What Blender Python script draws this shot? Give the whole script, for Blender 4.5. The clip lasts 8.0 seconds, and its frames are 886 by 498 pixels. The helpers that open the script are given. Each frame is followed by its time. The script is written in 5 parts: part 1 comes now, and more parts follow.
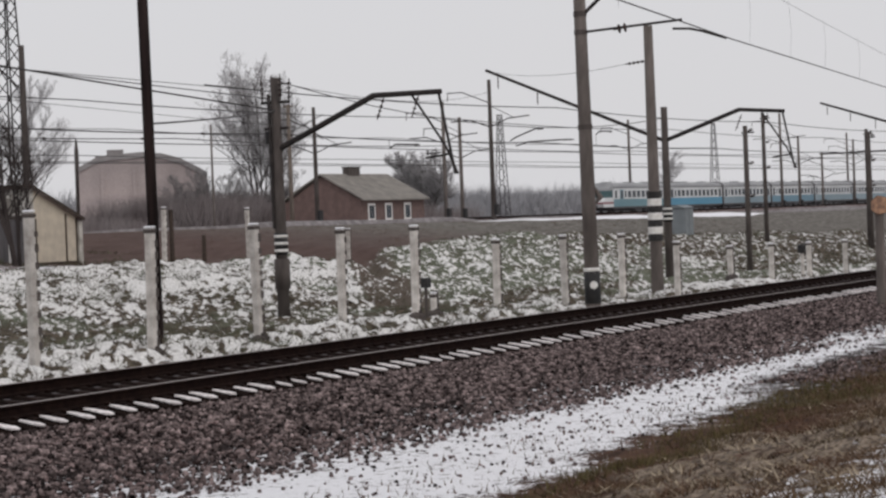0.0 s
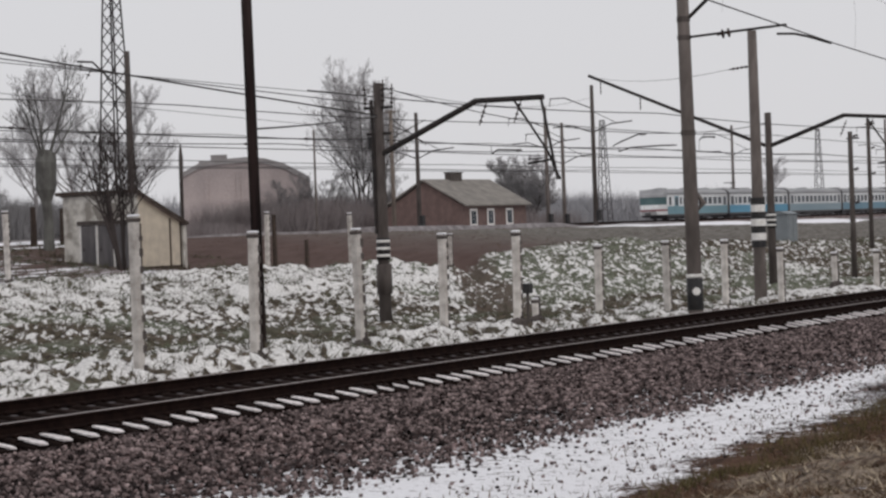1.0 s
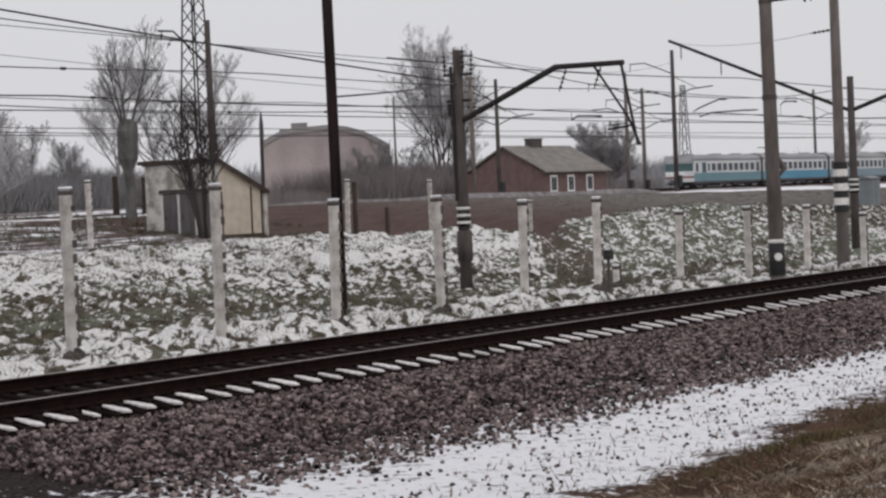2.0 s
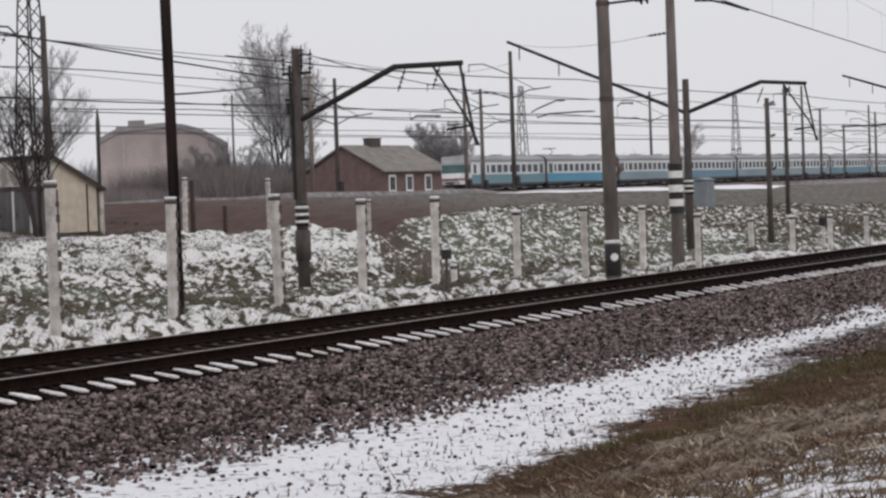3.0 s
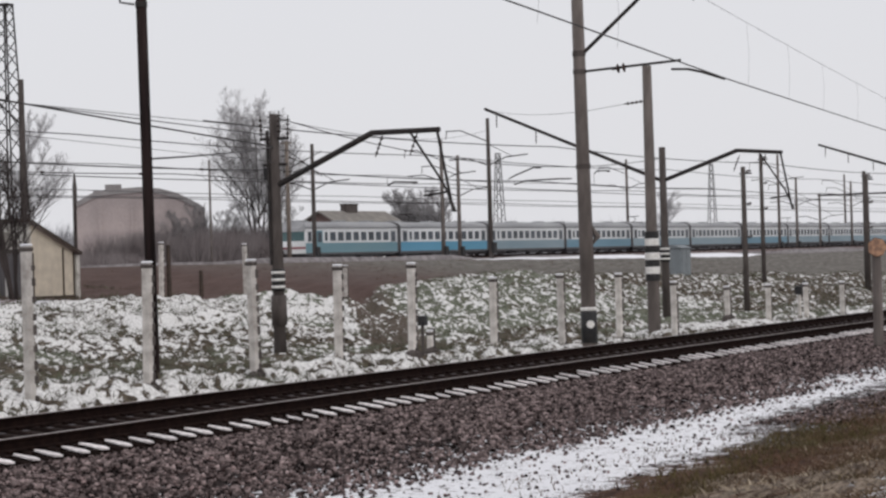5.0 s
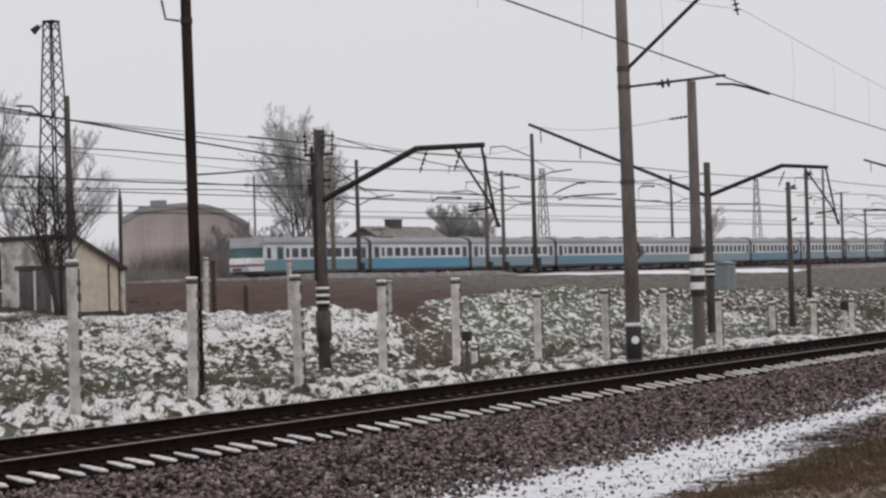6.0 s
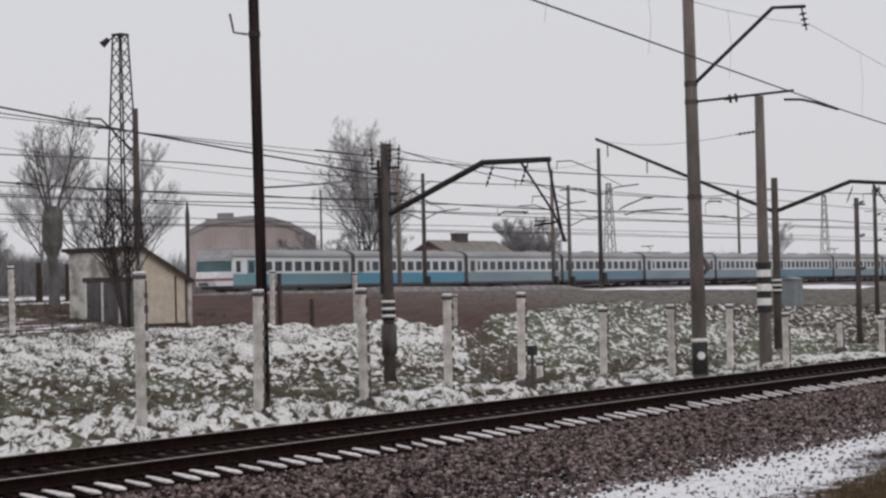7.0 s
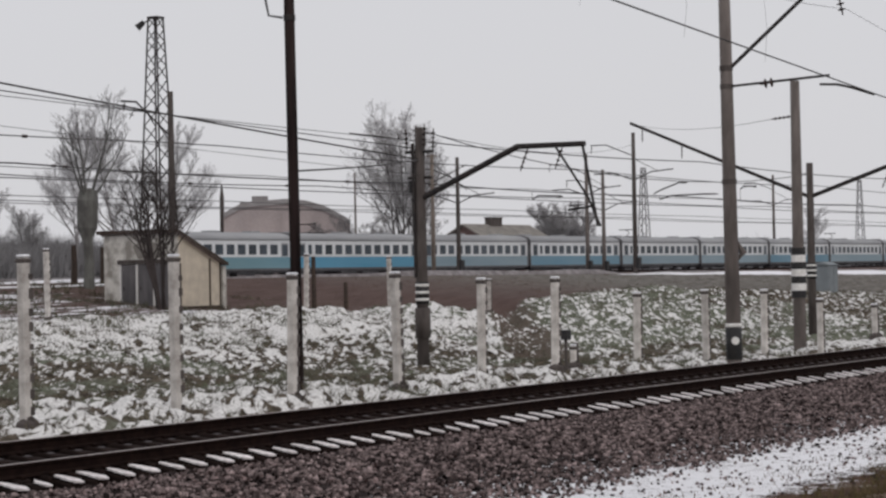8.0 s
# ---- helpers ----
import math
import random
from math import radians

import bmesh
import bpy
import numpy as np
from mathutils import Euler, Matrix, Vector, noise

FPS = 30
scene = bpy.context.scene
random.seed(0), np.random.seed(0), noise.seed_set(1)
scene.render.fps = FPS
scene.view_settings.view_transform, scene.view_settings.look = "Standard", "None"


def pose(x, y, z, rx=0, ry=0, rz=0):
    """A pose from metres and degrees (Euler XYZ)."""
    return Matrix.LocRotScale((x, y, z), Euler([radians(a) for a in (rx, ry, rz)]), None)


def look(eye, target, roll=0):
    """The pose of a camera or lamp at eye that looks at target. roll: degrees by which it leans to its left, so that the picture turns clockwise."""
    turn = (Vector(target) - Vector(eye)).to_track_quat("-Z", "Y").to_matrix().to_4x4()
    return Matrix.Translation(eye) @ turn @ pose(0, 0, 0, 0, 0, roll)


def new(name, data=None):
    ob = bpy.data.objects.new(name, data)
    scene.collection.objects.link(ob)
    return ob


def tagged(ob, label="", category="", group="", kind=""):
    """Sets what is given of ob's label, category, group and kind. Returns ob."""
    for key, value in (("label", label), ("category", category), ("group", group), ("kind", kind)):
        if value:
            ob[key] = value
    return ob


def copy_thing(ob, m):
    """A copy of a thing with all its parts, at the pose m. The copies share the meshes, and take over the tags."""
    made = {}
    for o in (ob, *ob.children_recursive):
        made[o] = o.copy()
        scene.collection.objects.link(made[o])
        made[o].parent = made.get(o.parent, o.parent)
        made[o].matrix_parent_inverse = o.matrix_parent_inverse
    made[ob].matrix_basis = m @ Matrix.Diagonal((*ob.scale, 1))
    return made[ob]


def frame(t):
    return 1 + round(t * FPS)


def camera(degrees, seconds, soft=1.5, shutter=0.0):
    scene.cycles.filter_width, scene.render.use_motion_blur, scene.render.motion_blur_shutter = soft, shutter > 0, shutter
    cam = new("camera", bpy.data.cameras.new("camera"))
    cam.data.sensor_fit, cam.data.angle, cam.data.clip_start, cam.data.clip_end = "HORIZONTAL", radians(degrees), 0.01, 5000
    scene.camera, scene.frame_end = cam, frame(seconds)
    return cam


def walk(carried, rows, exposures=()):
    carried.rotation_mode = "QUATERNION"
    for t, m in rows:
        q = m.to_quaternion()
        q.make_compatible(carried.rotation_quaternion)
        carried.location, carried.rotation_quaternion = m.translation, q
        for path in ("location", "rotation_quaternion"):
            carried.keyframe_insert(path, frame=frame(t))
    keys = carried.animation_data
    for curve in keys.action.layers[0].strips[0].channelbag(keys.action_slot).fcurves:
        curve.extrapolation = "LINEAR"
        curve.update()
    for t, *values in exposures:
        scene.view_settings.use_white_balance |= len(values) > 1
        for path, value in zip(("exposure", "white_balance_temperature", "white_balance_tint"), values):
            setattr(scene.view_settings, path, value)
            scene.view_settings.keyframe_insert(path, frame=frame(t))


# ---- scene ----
EYE = 2.36  # eye height over the near rail's head, which is z = 0; tracks run along x
cam = camera(23.0, 8.0, soft=2.5)
ROWS = [  # t, yaw, pitch, roll: held by hand and turned on the spot
    (0.0, -62.416, -0.746, 2.251),
    (0.2, -63.025, -0.675, 1.947),
    (0.3, -62.983, -0.794, 1.795),
    (0.5, -61.559, -0.550, 1.491),
    (0.7, -60.293, -0.612, 1.728),
    (0.8, -60.188, -0.578, 1.846),
    (1.0, -59.732, -0.502, 2.082),
    (1.2, -58.334, -0.380, 2.218),
    (1.3, -58.079, -0.420, 2.285),
    (1.5, -57.837, -0.795, 2.420),
    (1.7, -57.348, -1.209, 2.472),
    (2.8, -60.638, -1.519, 2.140),
    (3.0, -61.870, -1.473, 2.076),
    (3.2, -63.101, -1.373, 2.035),
    (3.3, -63.596, -1.518, 2.015),
    (3.5, -64.016, -1.130, 1.974),
    (3.7, -63.868, -0.449, 1.856),
    (3.8, -63.902, -0.286, 1.796),
    (4.0, -63.871, -0.167, 1.678),
    (4.2, -63.804, -0.293, 1.582),
    (4.3, -63.695, -0.292, 1.534),
    (4.5, -63.379, -0.196, 1.439),
    (4.7, -63.105, -0.131, 1.540),
    (4.8, -62.905, 0.006, 1.591),
    (5.0, -62.486, 0.248, 1.693),
    (5.1, -62.308, 0.359, 1.683),
    (5.2, -62.085, 0.437, 1.673),
    (6.3, -60.657, 0.845, 1.564),
    (6.4, -60.311, 0.849, 1.430),
    (6.5, -60.147, 0.812, 1.296),
    (6.7, -60.053, 0.976, 1.315),
    (6.8, -59.930, 1.048, 1.325),
    (7.0, -59.591, 1.106, 1.343),
    (7.2, -59.319, 0.842, 1.374),
    (7.3, -59.176, 0.846, 1.389),
    (7.5, -59.186, 0.669, 1.420),
    (7.7, -58.928, 0.713, 1.292),
    (7.8, -58.893, 0.831, 1.228),
    (7.9, -58.858, 0.880, 1.164),
    (8.0, -58.700, 0.700, 1.100),
]
walk(cam, [(t, pose(0, 0, EYE, 90 + pitch, roll, yaw)) for t, yaw, pitch, roll in ROWS],
     exposures=[(0.0, 0.04, 6590, 11.2), (1.7, 0.04, 6540, 11.2), (2.8, 0.14, 6500, 11.2), (4.0, 0.19, 6500, 11.2), (5.2, 0.19, 6500, 11.2), (6.3, 0.06, 6520, 11.4), (7.0, 0.03, 6520, 11.4), (8.0, 0.0, 6540, 11.4)])

# ---- world and light: flat overcast ----
world = bpy.data.worlds.new("overcast")
scene.world = world
world.use_nodes = True
wn, wl = world.node_tree.nodes, world.node_tree.links
sky = wn.new("ShaderNodeTexSky")
sky.sky_type, sky.sun_disc = "NISHITA", False
sky.sun_elevation, sky.sun_rotation = radians(32), radians(200)
sky.air_density, sky.dust_density = 1.0, 4.0
bg = wn["Background"]
bg.inputs["Strength"].default_value = 0.1
cloud = wn.new("ShaderNodeMix")
cloud.data_type = "RGBA"
cloud.inputs["Factor"].default_value = 0.93
wl.new(sky.outputs["Color"], cloud.inputs["A"])
cloud.inputs["B"].default_value = (6.75, 6.8, 7.05, 1)
wl.new(cloud.outputs["Result"], bg.inputs["Color"])
sun = new("sun", bpy.data.lights.new("sun", "SUN"))
sun.data.energy, sun.data.angle, sun.data.color = 0.7, radians(25), (1.0, 0.97, 0.93)
sun.matrix_world = look((0, 0, 0), (0.55, 0.75, -0.9))

# ---- materials ----


def material(name, colour, second=None, scale=8.0, rough=0.8, metal=0.0, bump=0.3, stretch=(1, 1, 1), fine=60.0, vary=0.0, islands=0.0, low=0.35, high=0.65, gloss=0.25):
    """Two colours mixed by coarse noise, a finer grain over them, relief; vary: difference from piece to piece."""
    m = bpy.data.materials.new(name)
    m.use_nodes = True
    n, l = m.node_tree.nodes, m.node_tree.links
    p = n["Principled BSDF"]
    p.inputs["Roughness"].default_value, p.inputs["Metallic"].default_value = rough, metal
    p.inputs["Specular IOR Level"].default_value = gloss
    tc, mp = n.new("ShaderNodeTexCoord"), n.new("ShaderNodeMapping")
    mp.inputs["Scale"].default_value = stretch
    l.new(tc.outputs["Object"], mp.inputs["Vector"])
    big, small = n.new("ShaderNodeTexNoise"), n.new("ShaderNodeTexNoise")
    big.inputs["Scale"].default_value, big.inputs["Detail"].default_value = scale, 5
    small.inputs["Scale"].default_value, small.inputs["Detail"].default_value = fine, 4
    for t in (big, small):
        l.new(mp.outputs["Vector"], t.inputs["Vector"])
    ramp = n.new("ShaderNodeMapRange")
    ramp.inputs["From Min"].default_value, ramp.inputs["From Max"].default_value = low, high
    l.new(big.outputs["Fac"], ramp.inputs["Value"])
    mix = n.new("ShaderNodeMix")
    mix.data_type = "RGBA"
    second = second or tuple(c * 0.7 for c in colour)
    mix.inputs["A"].default_value, mix.inputs["B"].default_value = (*colour, 1), (*second, 1)
    l.new(ramp.outputs["Result"], mix.inputs["Factor"])
    grain = n.new("ShaderNodeMapRange")
    grain.inputs["To Min"].default_value, grain.inputs["To Max"].default_value = 0.78, 1.2
    l.new(small.outputs["Fac"], grain.inputs["Value"])
    hsv = n.new("ShaderNodeHueSaturation")
    l.new(mix.outputs["Result"], hsv.inputs["Color"])
    value = grain.outputs["Result"]
    for source, amount in (("ShaderNodeObjectInfo", vary), ("ShaderNodeNewGeometry", islands)):
        if amount:
            info, mr, mul = n.new(source), n.new("ShaderNodeMapRange"), n.new("ShaderNodeMath")
            mr.inputs["To Min"].default_value, mr.inputs["To Max"].default_value = 1 - amount, 1 + amount
            l.new(info.outputs["Random" if source.endswith("Info") else "Random Per Island"], mr.inputs["Value"])
            mul.operation = "MULTIPLY"
            l.new(value, mul.inputs[0]), l.new(mr.outputs["Result"], mul.inputs[1])
            value = mul.outputs["Value"]
    l.new(value, hsv.inputs["Value"])
    l.new(hsv.outputs["Color"], p.inputs["Base Color"])
    if bump:
        b = n.new("ShaderNodeBump")
        b.inputs["Strength"].default_value, b.inputs["Distance"].default_value = bump, 0.02
        l.new(small.outputs["Fac"], b.inputs["Height"])
        l.new(b.outputs["Normal"], p.inputs["Normal"])
    return m


CONCRETE = material("concrete", (0.175, 0.15, 0.14), (0.105, 0.09, 0.083), 3, 0.9, stretch=(1, 1, 0.3), vary=0.08)
POST_CONCRETE = material("post_concrete", (0.60, 0.57, 0.54), (0.27, 0.24, 0.22), 3.2, 0.9, vary=0.12, bump=0.6, fine=25, low=0.42, high=0.72)
DARK_CONCRETE = material("weathered_concrete", (0.10, 0.086, 0.08), (0.06, 0.05, 0.047), 3, 0.9, stretch=(1, 1, 0.3), vary=0.12)
POLE_STEEL = material("tarred_pole", (0.012, 0.008, 0.008), (0.035, 0.023, 0.022), 5, 0.8, stretch=(1, 1, 0.1), gloss=0.1)
STEEL = material("dark_steel", (0.022, 0.02, 0.021), (0.042, 0.034, 0.032), 6, 0.7, 0.1)
GALV = material("grey_galvanised_steel", (0.16, 0.16, 0.165), (0.10, 0.10, 0.105), 4, 0.6, 0.3)
WIRE = material("weathered_copper_wire", (0.035, 0.032, 0.032), (0.06, 0.055, 0.055), 3, 0.6, 0.4, bump=0)
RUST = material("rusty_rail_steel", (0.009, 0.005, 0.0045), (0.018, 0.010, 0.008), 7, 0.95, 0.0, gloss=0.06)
RAILHEAD = material("worn_rail_head", (0.46, 0.41, 0.40), (0.30, 0.255, 0.245), 9, 0.5, 0.2, bump=0.05)
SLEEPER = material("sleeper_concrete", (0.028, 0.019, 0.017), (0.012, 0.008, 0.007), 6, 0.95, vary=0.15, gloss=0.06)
SNOW = material("snow", (0.86, 0.86, 0.89), (0.74, 0.74, 0.78), 6, 0.6, bump=0.4, fine=25)
FROST = material("dirty_frost", (0.27, 0.25, 0.255), (0.14, 0.125, 0.127), 1.5, 0.9)
DULLFROST = material("dull_frost", (0.12, 0.105, 0.108), (0.07, 0.06, 0.062), 1.5, 0.9)
THINSNOW = material("thin_grey_snow", (0.84, 0.80, 0.80), (0.52, 0.47, 0.47), 9, 0.8, vary=0.12)
BLACK = material("black_paint", (0.02, 0.02, 0.022), (0.035, 0.033, 0.033), 8, 0.6)
WHITE = material("white_paint", (0.80, 0.79, 0.77), (0.66, 0.64, 0.62), 8, 0.6)
ORANGE = material("faded_orange_paint", (0.50, 0.29, 0.18), (0.22, 0.13, 0.095), 7, 0.6)
PALEBLUE = material("pale_blue_paint", (0.215, 0.24, 0.255), (0.18, 0.20, 0.215), 2, 0.6)
PORCELAIN = material("brown_porcelain", (0.05, 0.03, 0.025), (0.03, 0.02, 0.02), 8, 0.25)
CREAM = material("cream_render", (0.62, 0.55, 0.45), (0.50, 0.44, 0.365), 2, 0.9, vary=0.03)
WHITEWASH = material("whitewash", (0.62, 0.60, 0.56), (0.27, 0.25, 0.225), 1.6, 0.9, fine=14, low=0.42, high=0.64)
DOORGREY = material("grey_door_boards", (0.15, 0.14, 0.145), (0.10, 0.095, 0.10), 4, 0.8, stretch=(1, 1, 0.2))
ROOFPINK = material("snowy_roof_sheets", (0.21, 0.17, 0.165), (0.38, 0.345, 0.345), 1.5, 0.8, stretch=(1, 0.4, 1))
TIMBER = material("dark_timber", (0.07, 0.05, 0.04), (0.04, 0.03, 0.025), 6, 0.8)
PALETIMBER = material("pale_weathered_timber", (0.21, 0.175, 0.15), (0.13, 0.108, 0.094), 4, 0.9, stretch=(1, 1, 0.2))
BRICK = material("red_brick_wall", (0.165, 0.112, 0.102), (0.125, 0.086, 0.079), 1.2, 0.9, fine=9)
ASBESTOS = material("grey_slate_sheets", (0.25, 0.232, 0.21), (0.18, 0.167, 0.153), 0.8, 0.9, fine=6)
# depot pink made paler than the render itself, to hold distance haze
PINKWALL = material("haze_paled_pink_render", (0.43, 0.365, 0.355), (0.34, 0.295, 0.29), 0.25, 0.9, fine=3)
GREYROOF = material("weathered_grey_roof", (0.30, 0.285, 0.285), (0.23, 0.215, 0.215), 0.4, 0.9, fine=4)
GLASS = material("dark_window_glass", (0.03, 0.04, 0.05), (0.06, 0.07, 0.085), 0.6, 0.18, bump=0, vary=0.3, gloss=0.2)
CABGLASS = material("green_cab_glass", (0.055, 0.10, 0.108), (0.09, 0.145, 0.15), 0.6, 0.15, bump=0)
BLUE = material("blue_train_paint", (0.07, 0.24, 0.36), (0.10, 0.27, 0.39), 0.6, 0.5, bump=0.05, stretch=(0.2, 1, 1))
TEAL = material("dull_teal_train_paint", (0.115, 0.225, 0.275), (0.15, 0.255, 0.29), 0.6, 0.55, bump=0.05, stretch=(0.2, 1, 1))
# blue greyed and lightened to carry the haze over the rear cars
HAZEBLUE = material("haze_tinted_blue_train_paint", (0.185, 0.255, 0.295), (0.23, 0.295, 0.33), 0.6, 0.55, bump=0.05, stretch=(0.2, 1, 1))
MIDBLUE = material("mid_blue_train_paint", (0.11, 0.215, 0.285), (0.15, 0.25, 0.31), 0.6, 0.55, bump=0.05, stretch=(0.2, 1, 1))
TRAINWHITE = material("white_train_paint", (0.64, 0.655, 0.665), (0.54, 0.555, 0.565), 0.7, 0.5, bump=0.05, stretch=(0.3, 1, 1))
TRAINROOF = material("grey_train_roof", (0.34, 0.345, 0.355), (0.25, 0.255, 0.265), 0.7, 0.8, stretch=(0.2, 1, 1))
TRAINRED = material("red_train_stripe", (0.26, 0.10, 0.11), (0.22, 0.10, 0.11), 1, 0.5, bump=0.05)
# dirty dark grey, lightened in the colour for distance haze
UNDER = material("dirty_hazed_running_gear", (0.085, 0.085, 0.092), (0.13, 0.125, 0.13), 3, 0.85)
BARK = material("frosted_bark", (0.18, 0.165, 0.165), (0.30, 0.285, 0.285), 1.0, 0.9, fine=8)
BOLE = material("grey_green_bark", (0.15, 0.15, 0.14), (0.085, 0.082, 0.078), 2.5, 0.95, bump=0.8, fine=14, stretch=(1, 1, 0.4))
TWIG = material("hoarfrosted_twigs", (0.36, 0.355, 0.36), (0.52, 0.515, 0.525), 0.4, 0.95, bump=0, islands=0.25)
DARKTWIG = material("bare_dark_twigs", (0.042, 0.034, 0.033), (0.07, 0.058, 0.056), 0.5, 0.95, bump=0, islands=0.25)
GREYTWIG = material("grey_frosted_twigs", (0.17, 0.16, 0.16), (0.25, 0.24, 0.245), 0.5, 0.95, bump=0, islands=0.25)
MIDTWIG = material("pale_frosted_twigs", (0.27, 0.26, 0.265), (0.38, 0.37, 0.375), 0.5, 0.95, bump=0, islands=0.25)
SCRUB = material("grey_brown_scrub", (0.16, 0.135, 0.135), (0.23, 0.205, 0.205), 0.2, 0.95, bump=0, islands=0.3)
# hedge and far wood: distance haze is put into these pale, even greys
HEDGE = material("haze_tinted_hedge", (0.20, 0.195, 0.20), (0.25, 0.245, 0.25), 0.1, 0.95, bump=0, islands=0.12)
FARWOOD = material("haze_tinted_far_wood", (0.25, 0.25, 0.265), (0.31, 0.31, 0.325), 0.05, 0.95, bump=0, islands=0.12)
# near-black stone, used between the near rails
DARKSTONE = material("dark_ballast_stone", (0.02, 0.013, 0.012), (0.007, 0.005, 0.0045), 3, 0.95, bump=0.2, islands=0.6, gloss=0.05)
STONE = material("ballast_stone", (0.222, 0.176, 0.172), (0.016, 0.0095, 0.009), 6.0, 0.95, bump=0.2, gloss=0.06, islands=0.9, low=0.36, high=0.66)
LOOSE_STONE = material("loose_ballast_stone", (0.255, 0.192, 0.187), (0.04, 0.027, 0.026), 1.2, 0.95, bump=0.2, gloss=0.06, vary=0.6)
DRYGRASS = material("dry_brown_grass", (0.118, 0.066, 0.045), (0.09, 0.066, 0.036), 0.7, 0.95, bump=0, islands=0.4)
OLIVE = material("olive_green_grass", (0.075, 0.066, 0.026), (0.11, 0.088, 0.04), 0.7, 0.95, bump=0, islands=0.4)
STRAW = material("pale_straw", (0.34, 0.285, 0.21), (0.20, 0.155, 0.11), 2.0, 0.95, bump=0, islands=0.4)
WEED = material("olive_weeds", (0.09, 0.075, 0.052), (0.085, 0.093, 0.062), 0.4, 0.95, bump=0, islands=0.4)


def ground_material():
    """The sheet's covers, strip by strip across the tracks: grass, trodden snow, ballast, snowy weeds, bare bank, yard."""
    m = bpy.data.materials.new("ground_cover")
    m.use_nodes = True
    n, l = m.node_tree.nodes, m.node_tree.links
    p = n["Principled BSDF"]
    p.inputs["Roughness"].default_value = 0.95
    p.inputs["Specular IOR Level"].default_value = 0.08
    geo, sep = n.new("ShaderNodeNewGeometry"), n.new("ShaderNodeSeparateXYZ")
    l.new(geo.outputs["Position"], sep.inputs["Vector"])

    def noise_at(scale, detail=5, stretch=(1, 1, 1), rough=0.6):
        mp, t = n.new("ShaderNodeMapping"), n.new("ShaderNodeTexNoise")
        mp.inputs["Scale"].default_value = stretch
        l.new(geo.outputs["Position"], mp.inputs["Vector"])
        l.new(mp.outputs["Vector"], t.inputs["Vector"])
        t.inputs["Scale"].default_value, t.inputs["Detail"].default_value, t.inputs["Roughness"].default_value = scale, detail, rough
        return t.outputs["Fac"]

    def maths(op, a, b):
        k = n.new("ShaderNodeMath")
        k.operation = op
        for i, v in enumerate((a, b)):
            if isinstance(v, (int, float)):
                k.inputs[i].default_value = v
            else:
                l.new(v, k.inputs[i])
        return k.outputs["Value"]

    def ramp(v, a, b, c=0.0, d=1.0):
        k = n.new("ShaderNodeMapRange")
        for name, val in (("From Min", a), ("From Max", b), ("To Min", c), ("To Max", d)):
            k.inputs[name].default_value = val
        l.new(v, k.inputs["Value"])
        return k.outputs["Result"]

    def mix(f, a, b):
        k = n.new("ShaderNodeMix")
        k.data_type = "RGBA"
        l.new(f, k.inputs["Factor"])
        for name, v in (("A", a), ("B", b)):
            if isinstance(v, tuple):
                k.inputs[name].default_value = (*v, 1)
            else:
                l.new(v, k.inputs[name])
        return k.outputs["Result"]

    x, y = sep.outputs["X"], sep.outputs["Y"]
    wob = maths("MULTIPLY", maths("SUBTRACT", noise_at(0.9, 6), 0.5), 2.2)
    yw = maths("ADD", y, wob)
    fine, mid = noise_at(14, 6), noise_at(3.5, 6)
    snow = mix(fine, (0.70, 0.70, 0.73), (0.92, 0.92, 0.95))
    grass = mix(ramp(mid, 0.35, 0.65), (0.034, 0.021, 0.016), (0.125, 0.072, 0.050))
    grass = mix(ramp(noise_at(0.45, 5), 0.54, 0.66), grass, (0.10, 0.09, 0.045))
    straw = mix(ramp(noise_at(6, 6, (1, 2, 1)), 0.35, 0.62), (0.05, 0.036, 0.03), (0.28, 0.225, 0.175))
    grass = mix(ramp(maths("ADD", noise_at(0.9, 5), ramp(y, 10.5, 7.5, -0.12, 0.14)), 0.46, 0.56), grass, straw)
    grass = mix(ramp(maths("ADD", noise_at(3.0, 7, rough=0.7), ramp(y, 6.9, 5.2, 0.0, 0.22)), 0.69, 0.73), grass, snow)
    soil = mix(ramp(noise_at(9, 5), 0.4, 0.62), (0.018, 0.014, 0.014), (0.16, 0.14, 0.135))
    soil = mix(ramp(noise_at(2.5, 5), 0.58, 0.64), soil, snow)
    speck = maths("ADD", noise_at(9, 6, (1, 0.45, 1), 0.72), ramp(maths("ADD", y, wob), 13.6, 15.2, 0.0, 0.07))
    path = mix(ramp(speck, 0.575, 0.625), snow, (0.075, 0.06, 0.053))
    # ground under the ballast is near-black: painted shade for gaps between stones
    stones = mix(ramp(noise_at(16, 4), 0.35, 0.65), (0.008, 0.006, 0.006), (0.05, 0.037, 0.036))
    stones = mix(ramp(maths("ADD", noise_at(5, 6, rough=0.7), ramp(y, 17.0, 15.2, 0.0, 0.2)), 0.66, 0.70), stones, snow)
    weeds = mix(ramp(mid, 0.35, 0.65), (0.024, 0.018, 0.013), (0.135, 0.112, 0.086))
    weeds = mix(ramp(maths("ADD", noise_at(0.16, 4), maths("ADD", ramp(x, 70, 100, 0.0, 0.16), ramp(x, 108, 128, 0.0, -0.2))), 0.50, 0.62), weeds, mix(ramp(noise_at(5, 5), 0.35, 0.65), (0.07, 0.078, 0.052), (0.19, 0.197, 0.157)))
    tall = n.new("ShaderNodeAttribute")
    tall.attribute_name = "clump_height"
    clump = maths("ADD", 0.5, maths("MULTIPLY", tall.outputs["Fac"], 0.16))
    along = maths("ADD", maths("MULTIPLY", x, 0.85), maths("MULTIPLY", y, 0.53))
    across = maths("ADD", maths("SUBTRACT", maths("MULTIPLY", x, 0.53), maths("MULTIPLY", y, 0.85)), maths("MULTIPLY", along, 0.09))
